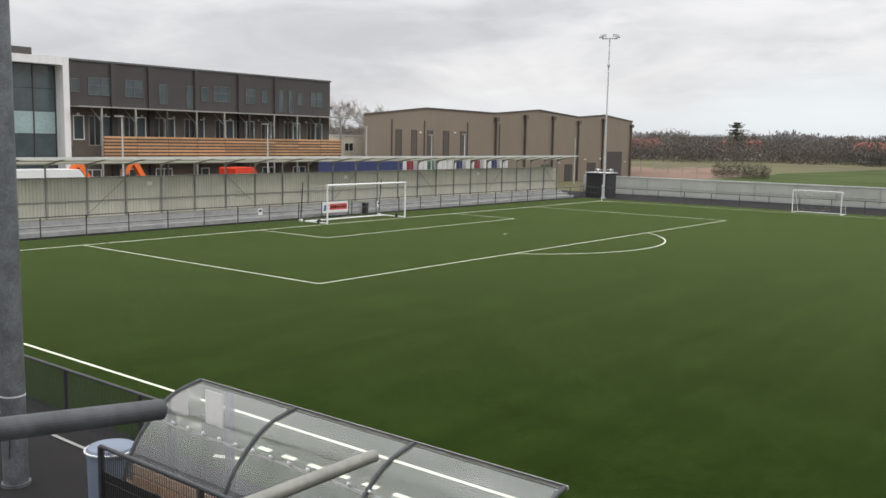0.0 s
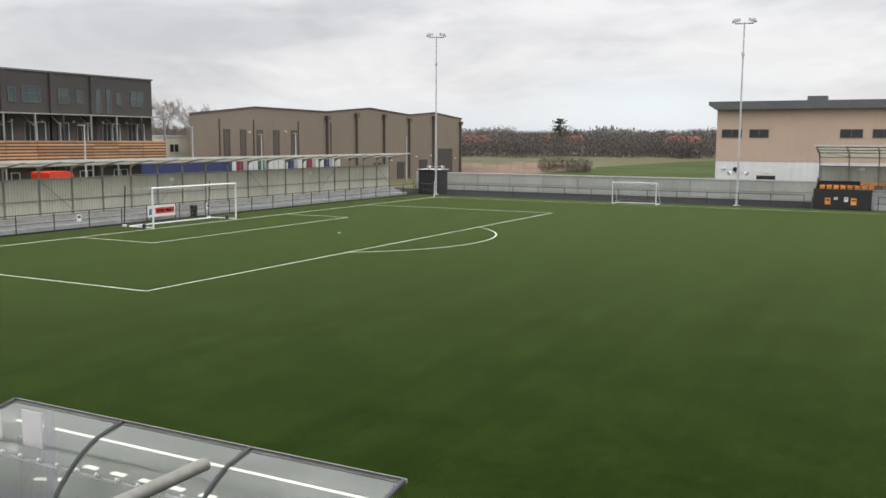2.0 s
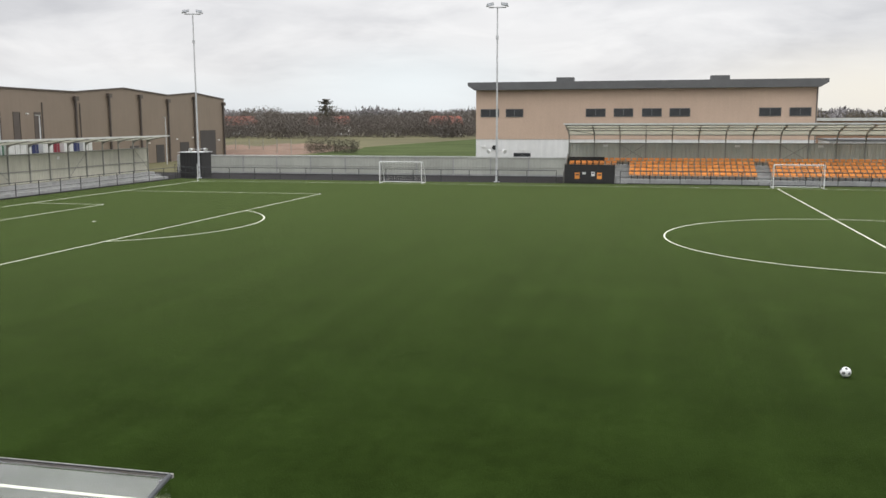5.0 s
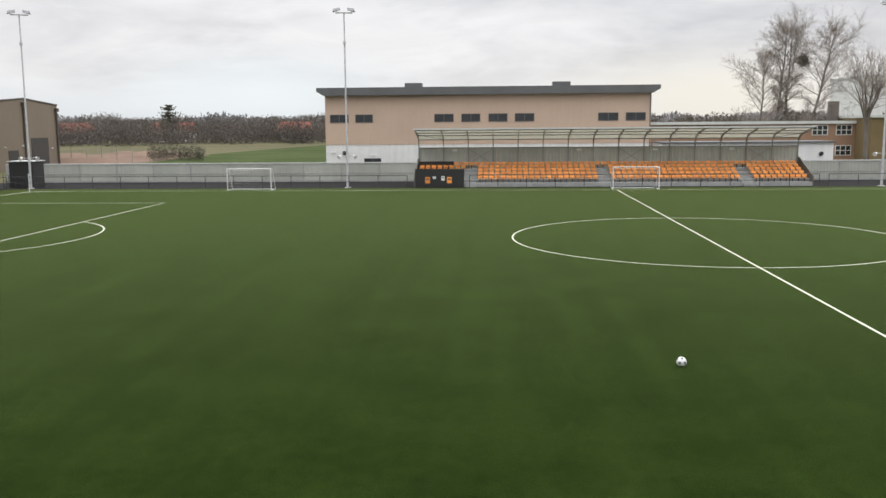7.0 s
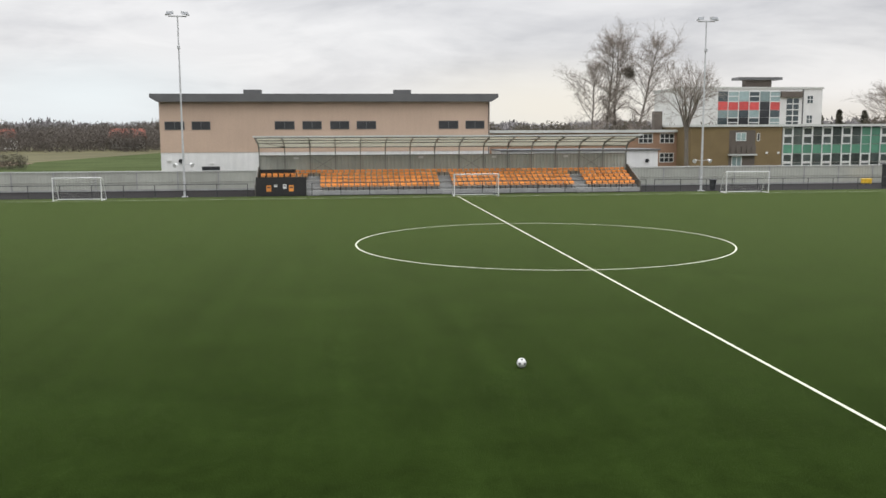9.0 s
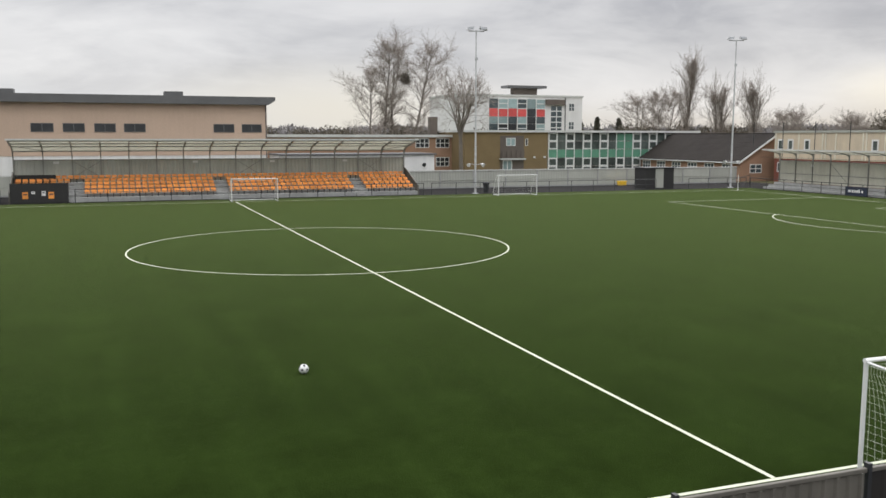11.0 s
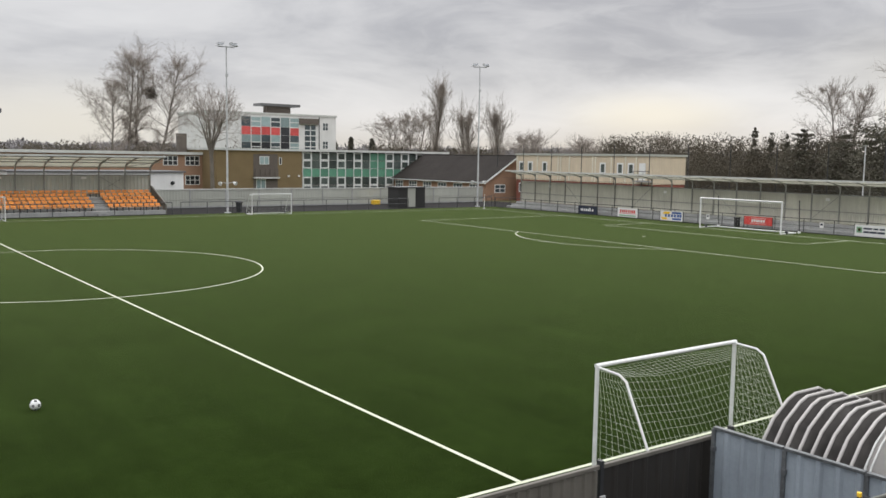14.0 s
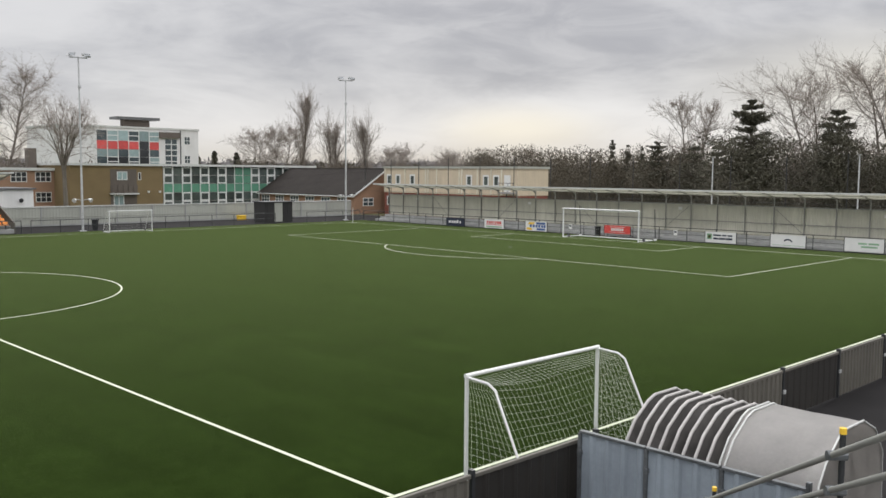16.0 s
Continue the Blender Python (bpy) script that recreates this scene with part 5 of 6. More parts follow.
def white_block():
    th = thing("white_office_block", (0, 0, -0.06), "four-storey white rendered block with red and blue panelled glazing", "building")
    y = 120.0
    part("wall", B(54, 81.4, y, y + 16, 0, 13.4), M_RENDER, th)
    part("roof_edge", B(53.8, 81.6, y - 0.15, y + 16.2, 13.4, 13.75), M_CAP, th)
    part("roof_house", B(67.3, 72.6, y + 3, y + 4.4, 13.7, 15.2), M_DBRICK, th)
    part("roof_house_cap", B(65.6, 74.3, y + 2, y + 5.4, 15.2, 15.7), M_FASCIA, th)
    n = 6
    w = (73.0 - 60.6) / 6
    for i in range(n):
        x = 60.6 + i * w
        for k, (z0, z1) in enumerate(((6.2, 8.0), (8.05, 9.4), (9.45, 11.0), (11.05, 12.9))):
            mat = M_CORAL if k == 2 and i not in (4,) else (M_GLASSD if (i == 4 and k < 3) or (k == 0 and i in (1, 2)) else (M_PALEB if (i + k) % 3 else M_GLASSB))
            part("pane", B(x + 0.08, x + w - 0.08, y - 0.06, y - 0.01, z0, z1), mat, th)
        part("mullion", B(x - 0.07, x + 0.07, y - 0.12, y, 6.1, 12.95), M_WHITE, th)
        if i in (1, 3, 5):
            for z in (6.2, 7.1, 8.0, 11.0, 12.0, 12.9):
                part("transom", B(x + 0.07, x + w - 0.07, y - 0.11, y, z - 0.08, z + 0.08), M_WHITE, th)
    part("stair_glass", B(74.3, 76.7, y - 0.05, y, 6.1, 11.6), M_GLASSB, th)
    for z in (7.2, 8.3, 9.4, 10.5):
        part("stair_bar", B(74.3, 76.7, y - 0.12, y - 0.052, z, z + 0.18), M_WHITE, th)
    part("stair_bar", B(75.45, 75.6, y - 0.125, y - 0.053, 6.1, 11.6), M_WHITE, th)
    part("canopy", B(73.0, 77.2, y - 0.5, y, 11.8, 12.9), M_DBRICK, th)
    for z in (6.9, 10.6):
        window(th, "y", y, 78.3, 79.6, z, z + 1.6, M_GLASSB, M_WHITE, 0.1, (0.5,), (0.5,))
    part("downpipe", T((77.5, y - 0.1, 0), (77.5, y - 0.1, 13.3), 0.10), M_FASCIA, th)
    return th


white_block()


def dark_roof_house():
    th = thing("tiled_roof_building", (0, 0, -0.06), "single-storey brick building with a large dark tiled roof", "building")
    y0, y1, x0, x1 = 47.6, 69.4, 63.1, 73.9
    xm, eave, ridge = (x0 + x1) / 2, 2.50, 5.88
    part("wall", B(x0, x1, y0, y1, 0, 2.45), M_BRICK, th)
    for y in (y0, y1 - 0.3):
        bm = bmesh.new()
        prism(bm, [(x0, 2.454), (xm, ridge - 0.25), (x1, 2.454)], "y", y, y + 0.3)
        part("gable", bm, M_BRICK, th, "orange-brown brick gable")
    # courses of tiles, each lapping over the next one down
    n = 22
    for side in (-1, 1):
        for k in range(n):
            f0, f1 = k / n, (k + 1.15) / n
            (u0, z0), (u1, z1) = ((xm + side * (x1 - xm + 0.35) * f, ridge + (eave - 0.15 - ridge) * f) for f in (f0, f1))
            bm = bmesh.new()
            prism(bm, [(u0, z0), (u1, z1 + 0.035), (u1, z1 - 0.01), (u0, z0 - 0.03)], "y", y0 - 0.32, y1 + 0.32)
            part("tile_course", bm, M_TILE, th)
    part("ridge_tile", T((xm, y0 - 0.34, ridge - 0.01), (xm, y1 + 0.34, ridge - 0.01), 0.12, n=8), M_TILE, th)
    for side in (-1, 1):
        bm = bmesh.new()
        e = xm + side * (x1 - xm + 0.42)
        prism(bm, [(xm, ridge + 0.04), (e, eave - 0.13), (e, eave - 0.36), (xm, ridge - 0.19)], "y", y0 - 0.37, y0 - 0.325)
        part("bargeboard", bm, M_WHITE, th, "white painted bargeboard")
        part("gutter", B(e - 0.06, e + 0.06, y0 - 0.3, y1 + 0.3, eave - 0.28, eave - 0.17), M_WHITE, th)
    for y in (49.0, 52.6, 56.2, 59.8, 63.4, 67.0):
        window(th, "x", x0, y, y + 2.0, 1.0, 2.10, M_GLASSB, M_WHITE, 0.09, (0.33, 0.66), (0.5,), out=-1)
    for x in (64.6, 68.6):
        window(th, "y", y0, x, x + 1.8, 1.0, 2.10, M_GLASSB, M_WHITE, 0.09, (0.5,), (0.5,))
    return th


dark_roof_house()


def beige_block():
    th = thing("beige_school_wing", (75, 0, -0.06), "two-storey beige panelled wing over a red brick base", "building")
    th.matrix_basis = Matrix.Translation((67.2, -3.95, -0.06)) @ Matrix.Diagonal((0.908, 0.908, 1, 1))
    part("base", B(0, 6, 30.05, 55.3, 0, 2.85), M_REDBR, th, "red brick ground floor")
    part("wall", B(-0.06, 6.05, 30.0, 55.35, 2.85, 5.95), M_BEIGE, th)
    part("roof_edge", B(-0.2, 6.2, 29.85, 55.5, 5.95, 6.2), M_FENCE, th)
    for y in (54.2, 52.3, 49.3, 38.3, 35.3, 33.5):
        window(th, "x", -0.06, y - 0.52, y + 0.52, 3.85, 5.20, M_GLASSG, M_WHITE, 0.19, (), (), out=-1)
        window(th, "x", 0.0, y - 0.5, y + 0.5, 1.2, 2.4, M_GLASSD, M_WHITE, 0.12, (), (), out=-1)
    for y in (55.1, 50.8, 46.6, 46.1, 44.4, 40.1, 39.6, 36.8, 34.4, 32.6):
        part("pilaster", B(-0.14, -0.061, y - 0.09, y + 0.09, 2.9, 5.9), M_CREAM, th, "pale raised joint strip")
    part("door", B(-0.16, -0.061, 31.1, 32.1, 3.3, 5.2), M_WHITE, th, "white door at the stair head")
    part("stair_rail", T((-0.9, 29.9, 4.3), (-0.9, 32.4, 4.3), 0.03), M_BLACK, th)
    for y in (30.0, 30.8, 31.6, 32.3):
        part("stair_post", T((-0.9, y, 3.2), (-0.9, y, 4.3), 0.025), M_BLACK, th)
    part("landing", B(-1.0, -0.2, 29.9, 32.4, 3.1, 3.25), M_CONC, th)
    part("landing_leg", T((-0.9, 31.0, 0), (-0.9, 31.0, 3.1), 0.06), M_BLACK, th)
    return th


beige_block()
# tall ball-stop posts and lamp posts behind the right terrace
th = thing("ball_stop_fence", (66, 0, -0.06), "tall slim black ball-stop fence posts behind the terrace", "fence")
for i in range(15):
    part("post", T((0, -24 + 5.2 * i, 0), (0, -24 + 5.2 * i, 7.2), 0.045, n=6), M_BLACK, th)
for z in (0.6, 3.0):
    part("wire", T((0, -24, z), (0, 48.8, z), 0.012, n=4), M_BLACK, th)
for y, z in ((-3.6, 6.9), (-16.0, 7.0)):
    th = thing("street_lamp", (62, y, -0.06), "slim pale lamp post behind the terrace", "lamp post", "lamp posts")
    part("pole", T((0, 0, 0), (0, 0, z), 0.07, 0.05), M_GALV, th)
    part("lamp_head", B(-0.25, 0.1, -0.1, 0.1, z, z + 0.1), M_STEEL, th)

# ---- trees ----
def bare_tree(name, at, height, spread, label, seed, upright=0.5, limbs=7, fork=0.35, density=1.0, trunk=0.018, twig_r=0.008, group="bare trees"):
    """A leafless tree: tapered trunk, limbs, branches and many fine twigs, grown by repeated forking."""
    rng = np.random.default_rng(seed)
    stout, fine = [], []

    def grow(p, d, length, r, level):
        steps = 4 if level < 2 else 3
        q = p
        for s in range(steps):
            d2 = d + rng.normal(0, 0.10 + 0.04 * level, 3) + np.array([0, 0, 0.06 * upright * (level > 0)])
            d = d2 / np.linalg.norm(d2)
            nq = q + d * length / steps
            ra, rb = r * (1 - 0.55 * s / steps), r * (1 - 0.55 * (s + 1) / steps)
            (stout if level < 2 else fine).append((*q, *nq, max(ra, twig_r), max(rb, twig_r * 0.8)))
            q = nq
            if level < 4 and s > 0:
                for _ in range(rng.poisson((1.5, 2.0, 2.1, 1.7)[level] * density)):
                    ax = rng.normal(size=3)
                    side = ax - d * (ax @ d)
                    side /= np.linalg.norm(side) + 1e-9
                    ang = rng.uniform(0.35, 0.85) * (1.15 - 0.6 * upright)
                    nd = d * math.cos(ang) + side * math.sin(ang)
                    nd[2] += 0.15 * upright
                    grow(q, nd / np.linalg.norm(nd), length * rng.uniform(0.42, 0.66), max(rb * 0.6, twig_r), level + 1)
        if level < 4:
            for _ in range(2):
                nd = d + rng.normal(0, 0.35, 3)
                grow(q, nd / np.linalg.norm(nd), length * rng.uniform(0.45, 0.62), max(r * 0.42, twig_r), level + 1)

    base = np.array([0.0, 0.0, 0.0])
    fh = height * fork
    top = base + np.array([rng.normal(0, 0.15), rng.normal(0, 0.15), fh])
    R = height * trunk
    stout.append((*base, *(base + (top - base) * 0.1), R * 1.35, R))
    stout.append((*(base + (top - base) * 0.1), *top, R, R * 0.8))
    for k in range(limbs):
        a = 2 * math.pi * (k + rng.uniform(-0.3, 0.3)) / limbs
        lean = spread / height * rng.uniform(0.5, 1.1) * (0.25 if k == 0 else 1)
        d = np.array([math.cos(a) * lean, math.sin(a) * lean, 1.0])
        start = base + (top - base) * rng.uniform(0.72, 1.0)
        grow(start, d / np.linalg.norm(d), (height - fh) * rng.uniform(0.42, 0.56), R * rng.uniform(0.4, 0.6), 1)
    allv = np.array([s[3:6] for s in stout + fine])
    k = height / max(np.percentile(allv[:, 2], 99.8), 1e-3)
    j = spread / max(np.percentile(np.hypot(allv[:, 0], allv[:, 1]), 96), 1e-3)
    sc = np.array([j, j, k, j, j, k, 1, 1])
    th = thing(name, at, label, "tree", group)
    part("trunk", from_tubes("trunk", np.array(stout) * sc, M_BARK, 6), None, th, "grey-brown trunk and limbs")
    part("crown", from_tubes("crown", np.array(fine) * sc, M_TWIG, 3), None, th, "fine leafless twigs")
    return th


def crown_tree(name, at, height, spread, label, seed, low=0.3, rise=0.9, limbs=30, top_heavy=0.5, lean=0.0, stems=1, twig_r=0.012, group="bare trees", tip=0.88):
    """A leafless tree with stems running up to the tip and rising side limbs that fill a rounded crown with fine twigs."""
    rng = np.random.default_rng(seed)
    stout, fine = [], []

    def wander(p, d, length, r0, r1, steps, bend, lift, out):
        pts = [p]
        for s in range(steps):
            d = d + rng.normal(0, bend, 3) + np.array([0, 0, lift])
            d = d / np.linalg.norm(d)
            q = pts[-1] + d * length / steps
            a, b = (r0 + (r1 - r0) * (s + e) / steps for e in (0, 1))
            out.append((*pts[-1], *q, a, b))
            pts.append(q)
        return pts, d

    def aside(d, ang):
        ax = rng.normal(size=3)
        side = ax - d * (ax @ d)
        side /= np.linalg.norm(side) + 1e-9
        return d * math.cos(ang) + side * math.sin(ang)

    for st in range(stems):
        a0 = rng.uniform(0, 6.28)
        tilt = np.array([math.cos(a0), math.sin(a0), 0]) * (0.16 if stems > 1 else 0.0) + np.array([lean, 0, 1.0])
        hh = height * rng.uniform(0.86, 1.0) if stems > 1 else height
        R = height * 0.0135
        trunk, _ = wander(np.zeros(3), tilt / np.linalg.norm(tilt), hh * tip, R, 0.03, 14, 0.05, 0.03, stout)
        trunk = np.array(trunk)
        for k in range(limbs // stems):
            f = low + (0.97 - low) * ((k + rng.uniform(0, 1)) / (limbs // stems))
            t = f * 14
            i = min(int(t), 13)
            p = trunk[i] + (trunk[i + 1] - trunk[i]) * (t - i)
            g = (f - low) / (1 - low)
            reach = spread * max(math.sin(math.pi * min(max(g, 0.02) ** top_heavy, 0.985)), 0.12) * rng.uniform(0.7, 1.15)
            az = k * 2.4 + rng.normal(0, 0.4)
            up = rise * rng.uniform(0.7, 1.3)
            d = np.array([math.cos(az), math.sin(az), up])
            length = reach * math.sqrt(1 + up * up) * 0.95
            length = min(length, (height * 1.02 - p[2]) * 1.5 + 0.5)
            limb, _ = wander(p, d / np.linalg.norm(d), length, max(R * 0.34 * (1 - 0.7 * g), 0.025), 0.012, 6, 0.17, 0.04, stout)
            for j in range(1, 7):
                for _ in range(4):
                    d1 = limb[j] - limb[j - 1]
                    d1 = aside(d1 / np.linalg.norm(d1), rng.uniform(0.4, 0.95))
                    d1[2] += 0.2
                    br, _ = wander(limb[j], d1, length * rng.uniform(0.16, 0.34), twig_r * 1.3, twig_r, 3, 0.2, 0.04, fine)
                    for q in range(1, 4):
                        for _ in range(2):
                            d2 = br[q] - br[q - 1]
                            wander(br[q], aside(d2 / (np.linalg.norm(d2) + 1e-9), rng.uniform(0.3, 0.9)), rng.uniform(0.35, 0.95) * height / 18, twig_r, twig_r * 0.6, 2, 0.15, 0.05, fine)
    ends = np.array([s[3:6] for s in fine])
    zs = height / np.percentile(ends[:, 2], 99.3)
    rs = spread / np.percentile(np.hypot(ends[:, 0] - lean * ends[:, 2], ends[:, 1]), 92)
    sc = np.array([rs, rs, zs, rs, rs, zs, 1, 1])
    stout, fine = np.array(stout) * sc, np.array(fine) * sc
    th = thing(name, at, label, "tree", group)
    part("trunk", from_tubes("trunk", stout, M_BARK, 5), None, th, "grey-brown trunk and limbs")
    part("crown", from_tubes("crown", fine, M_TWIG, 3), None, th, "fine leafless twigs")
    return th


def conifer(at, height, radius, label, seed, n=2600, shape=1.0, ragged=0.25, group="conifers", leaf=0.12):
    rng = np.random.default_rng(seed)
    th = thing("conifer_tree", at, label, "tree", group)
    part("trunk", from_tubes("trunk", [(0, 0, 0, 0, 0, height * 0.95, height * 0.02, 0.03)], M_BARK, 7), None, th)
    pts, sizes, boughs = [], [], []
    tiers = int(height * 2.6)
    for i in range(tiers):
        f = (i + 0.5) / tiers
        f = min(max(f + rng.normal(0, 0.035), 0.0), 0.99)
        z = height * (0.06 + 0.93 * f)
        rad = radius * (1 - f) ** shape * rng.uniform(1 - ragged, 1 + ragged) + 0.04
        for a in rng.uniform(0, 2 * math.pi, 16):
            rr = rad * rng.uniform(0.55, 1.2) * (1 + 0.35 * math.sin(2 * a + 5 * f + seed))
            zz = z + rng.uniform(-0.7, 0.7) * (1.02 - f)
            tip = np.array([math.cos(a) * rr, math.sin(a) * rr, zz + (0.25 * rr + rng.normal(0, 0.7)) * (1.02 - f)])
            root = np.array([0, 0, min(zz - 0.15 * rr, height * 0.94)])
            boughs.append((*root, *tip, 0.035, 0.01))
            m = int(n / tiers / 16) + 1
            for t in np.sqrt(rng.uniform(0.02, 1.0, m)):
                pts.append(root + (tip - root) * t + rng.normal(0, (0.22 + 0.09 * rr) * (1.1 - f), 3))
                sizes.append(leaf * rng.uniform(0.6, 1.3))
    part("branching", from_tubes("branching", boughs, M_BARK, 3), None, th)["kind"] = "stuff"
    part("crown", from_leaves("crown", pts, sizes, M_CONIFER, rng), None, th, "dark green needle foliage")
    return th


def thicket(name, patches, mat, label, category, seed, leaf, per=120, twigs=True):
    """Many clumps of scrub or far trees as one mesh: rows of (x, y, radius, height)."""
    rng = np.random.default_rng(seed)
    pts, sizes = [], []
    for x, y, r, h in patches:
        u = rng.normal(size=(per, 3))
        u /= np.linalg.norm(u, axis=1)[:, None]
        u *= rng.uniform(0.25, 1.0, (per, 1)) ** 0.5
        low = rng.uniform(0, 1, per) < 0.3
        z = h * (0.52 + 0.48 * u[:, 2])
        z[low] = rng.uniform(0, h * 0.5, low.sum())
        pts.append(np.stack([x + u[:, 0] * r, y + u[:, 1] * r, z], 1))
        sizes.append(leaf * rng.uniform(0.5, 1.4, per) * (0.6 + 0.4 * h / 8))
    return tagged(new(name, from_leaves(name, np.concatenate(pts), np.concatenate(sizes), mat, rng, True)), label, category, kind="stuff")


TB = "tall leafless poplar with fine upright branches"
crown_tree("bare_tree", (25.2, 78.6, -0.06), 15.3, 4.6, "leafless tree with arching branches behind the stand", 11, 0.16, 0.7, 32, 0.9, -0.16, 1, 0.009)
crown_tree("bare_tree", (26.7, 79.0, -0.06), 19.5, 3.7, "tall leafless tree with upright limbs behind the stand", 12, 0.34, 1.0, 26, 1.5, -0.03, 1, 0.009)
crown_tree("bare_tree", (28.8, 79.5, -0.06), 20.5, 3.6, "tall leafless tree with upright limbs behind the stand", 13, 0.32, 1.1, 26, 1.5, 0.01, 1, 0.009)
crown_tree("bare_tree", (30.8, 78.5, -0.06), 19.5, 4.3, "tall leafless tree holding a round nest", 14, 0.22, 0.9, 34, 1.3, 0.05, 1, 0.009)
rng = np.random.default_rng(5)
tagged(new("bird_nest", from_tubes("bird_nest", [(*(np.array([29.2, 76.5, 13.3]) + v * 0.62), *(np.array([29.2, 76.5, 13.3]) + v * 0.62 + rng.normal(0, 0.35, 3)), 0.03, 0.02)
       for v in (lambda u: u / np.linalg.norm(u, axis=1)[:, None] * rng.uniform(0.2, 1, (700, 1)))(rng.normal(size=(700, 3)))], M_BARK)), "dark round twig nest high in a bare tree", "nest")
bare_tree("bare_tree", (32.9, 64.5, -0.06), 14.5, 4.4, "broad leafless tree with spreading limbs before the school", 15, 0.2, 8, 0.34, 1.15, 0.020, 0.008)
for x, y, h, s, low, seed in ((115.0, 151.0, 16.8, 6.5, 0.12, 21), (120.0, 147.0, 17.4, 5.0, 0.2, 22)):
    crown_tree("bare_tree", (x, y, -0.06), h, s, "leafless tree on the skyline beyond the school", seed, low, 0.8, 46, 1.0, 0, 2, 0.013)
for x, y, h, s, seed, stems in ((100.5, 112.0, 22.3, 2.6, 23, 1), (106.1, 107.7, 17.8, 3.1, 24, 2), (111.3, 103.5, 17.2, 2.7, 25, 1)):
    crown_tree("poplar_tree", (x, y, -0.06), h, s, TB, seed, 0.06, 3.2, 60, 0.9, 0, stems, 0.011, group="poplars", tip=0.97)
for x, y, h, s, seed in ((123.2, 106.6, 11.8, 4.5, 26), (131.1, 99.1, 10.6, 4.6, 27), (134.5, 95.5, 10.3, 4.5, 28), (136.4, 121.7, 12.2, 5, 29), (145.0, 113.7, 11.0, 5, 30),
                         (94.1, 17.5, 15.6, 4.3, 31), (97.0, 1.8, 19.0, 7.5, 32), (99.5, -6.5, 21.0, 8.0, 33), (-116.6, 62.5, 11.8, 3, 34), (-112.6, 65.6, 11.0, 3.5, 35), (143.0, 84.0, 11.5, 4, 36)):
    crown_tree("bare_tree", (x, y, -0.06), h, s, "leafless winter tree on the skyline", seed, 0.2, 0.7, 40, 1.2, 0, 2, 0.011)
DC = "dark green conifer beyond the terrace"
for x, y, h, r, n, sh, seed in ((97.1, 31.4, 10.4, 1.3, 2500, 0.6, 41), (98.3, 29.6, 9.8, 1.2, 2200, 0.6, 42), (99.3, 27.9, 9.5, 0.9, 2000, 0.6, 43), (92.1, 20.9, 9.8, 3.0, 6000, 0.5, 44),
                                (84.4, 4.2, 13.9, 5.4, 30000, 0.62, 45), (87.0, 9.5, 9.0, 3.5, 7000, 0.5, 46), (88.0, -3.8, 12.6, 4.4, 22000, 0.5, 47), (89.0, -9.5, 9.5, 4.0, 8000, 0.4, 48), (90.5, 14.5, 9.0, 3.6, 7000, 0.45, 49)):
    conifer((x, y, -0.06), h, r, DC, seed, n, sh, 0.5)
for x, y, h, r, seed in ((70.5, 141, 10.5, 1.6, 51), (74.0, 139, 10.2, 1.8, 52), (78.5, 137, 9.8, 2.2, 53)):
    conifer((x + 22, y, -0.06), h, r, "dark conifer on the skyline beyond the school", seed, 700, 0.7, leaf=0.45)
conifer((-124.5, 264.0, -0.06), 13.6, 3.3, "lone dark evergreen above the far hedgerow", 54, 2600, 0.3, 0.5, leaf=0.30)

rng = np.random.default_rng(7)
# dark hedge behind the right terrace
patches = [(rng.uniform(92, 108), y + rng.normal(0, 1.0), rng.uniform(2.2, 3.8), rng.uniform(6.5, 10.2)) for y in np.arange(-30, 62, 1.0)]
thicket("tree_belt", patches, M_SCRUB, "dense dark winter hedge and undergrowth behind the terrace", "hedge", 61, 0.16, 2900)
# bushes and trees beyond the school
patches = [(x + rng.normal(0, 3), 165 - 0.45 * (x - 20) + rng.normal(0, 5), rng.uniform(3.5, 6.0), rng.uniform(5.0, 9.0)) for x in np.arange(0, 190, 2.4)]
thicket("tree_belt", patches, M_SCRUB, "band of bare winter trees beyond the school", "woods", 62, 0.36, 1100)
patches = [(x + rng.normal(0, 2), 88 + rng.normal(0, 2), rng.uniform(2.0, 3.2), rng.uniform(5.4, 7.6)) for x in np.arange(6, 44, 2.2)]
thicket("tree_belt", patches, M_SCRUB, "dark shrubs and bare trees behind the brick school", "hedge", 63, 0.22, 1000)
# foliage clumps stand in for a dark mesh enclosure
patches = [(x, 104 + rng.normal(0, 0.5), rng.uniform(0.8, 1.2), rng.uniform(2.3, 2.8)) for x in np.arange(-68, -59, 0.55)]
thicket("tree_belt", patches, M_CONIFER, "dark see-through clumps for a mesh enclosure on the field", "hedge", 66, 0.13, 480)
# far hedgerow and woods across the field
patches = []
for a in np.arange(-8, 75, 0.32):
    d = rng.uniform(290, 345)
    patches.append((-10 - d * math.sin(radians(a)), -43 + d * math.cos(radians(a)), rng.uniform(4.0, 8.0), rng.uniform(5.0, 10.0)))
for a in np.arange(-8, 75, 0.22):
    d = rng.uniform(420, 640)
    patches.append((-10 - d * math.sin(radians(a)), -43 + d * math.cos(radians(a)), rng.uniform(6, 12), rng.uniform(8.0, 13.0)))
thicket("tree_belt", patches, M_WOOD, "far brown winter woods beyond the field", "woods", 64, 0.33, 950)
# distance haze over the ridge is put into its pale grey colour
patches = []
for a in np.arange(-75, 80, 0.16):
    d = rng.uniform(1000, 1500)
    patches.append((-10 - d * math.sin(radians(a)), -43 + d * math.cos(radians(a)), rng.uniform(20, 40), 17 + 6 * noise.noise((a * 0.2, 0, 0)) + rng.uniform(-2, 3)))
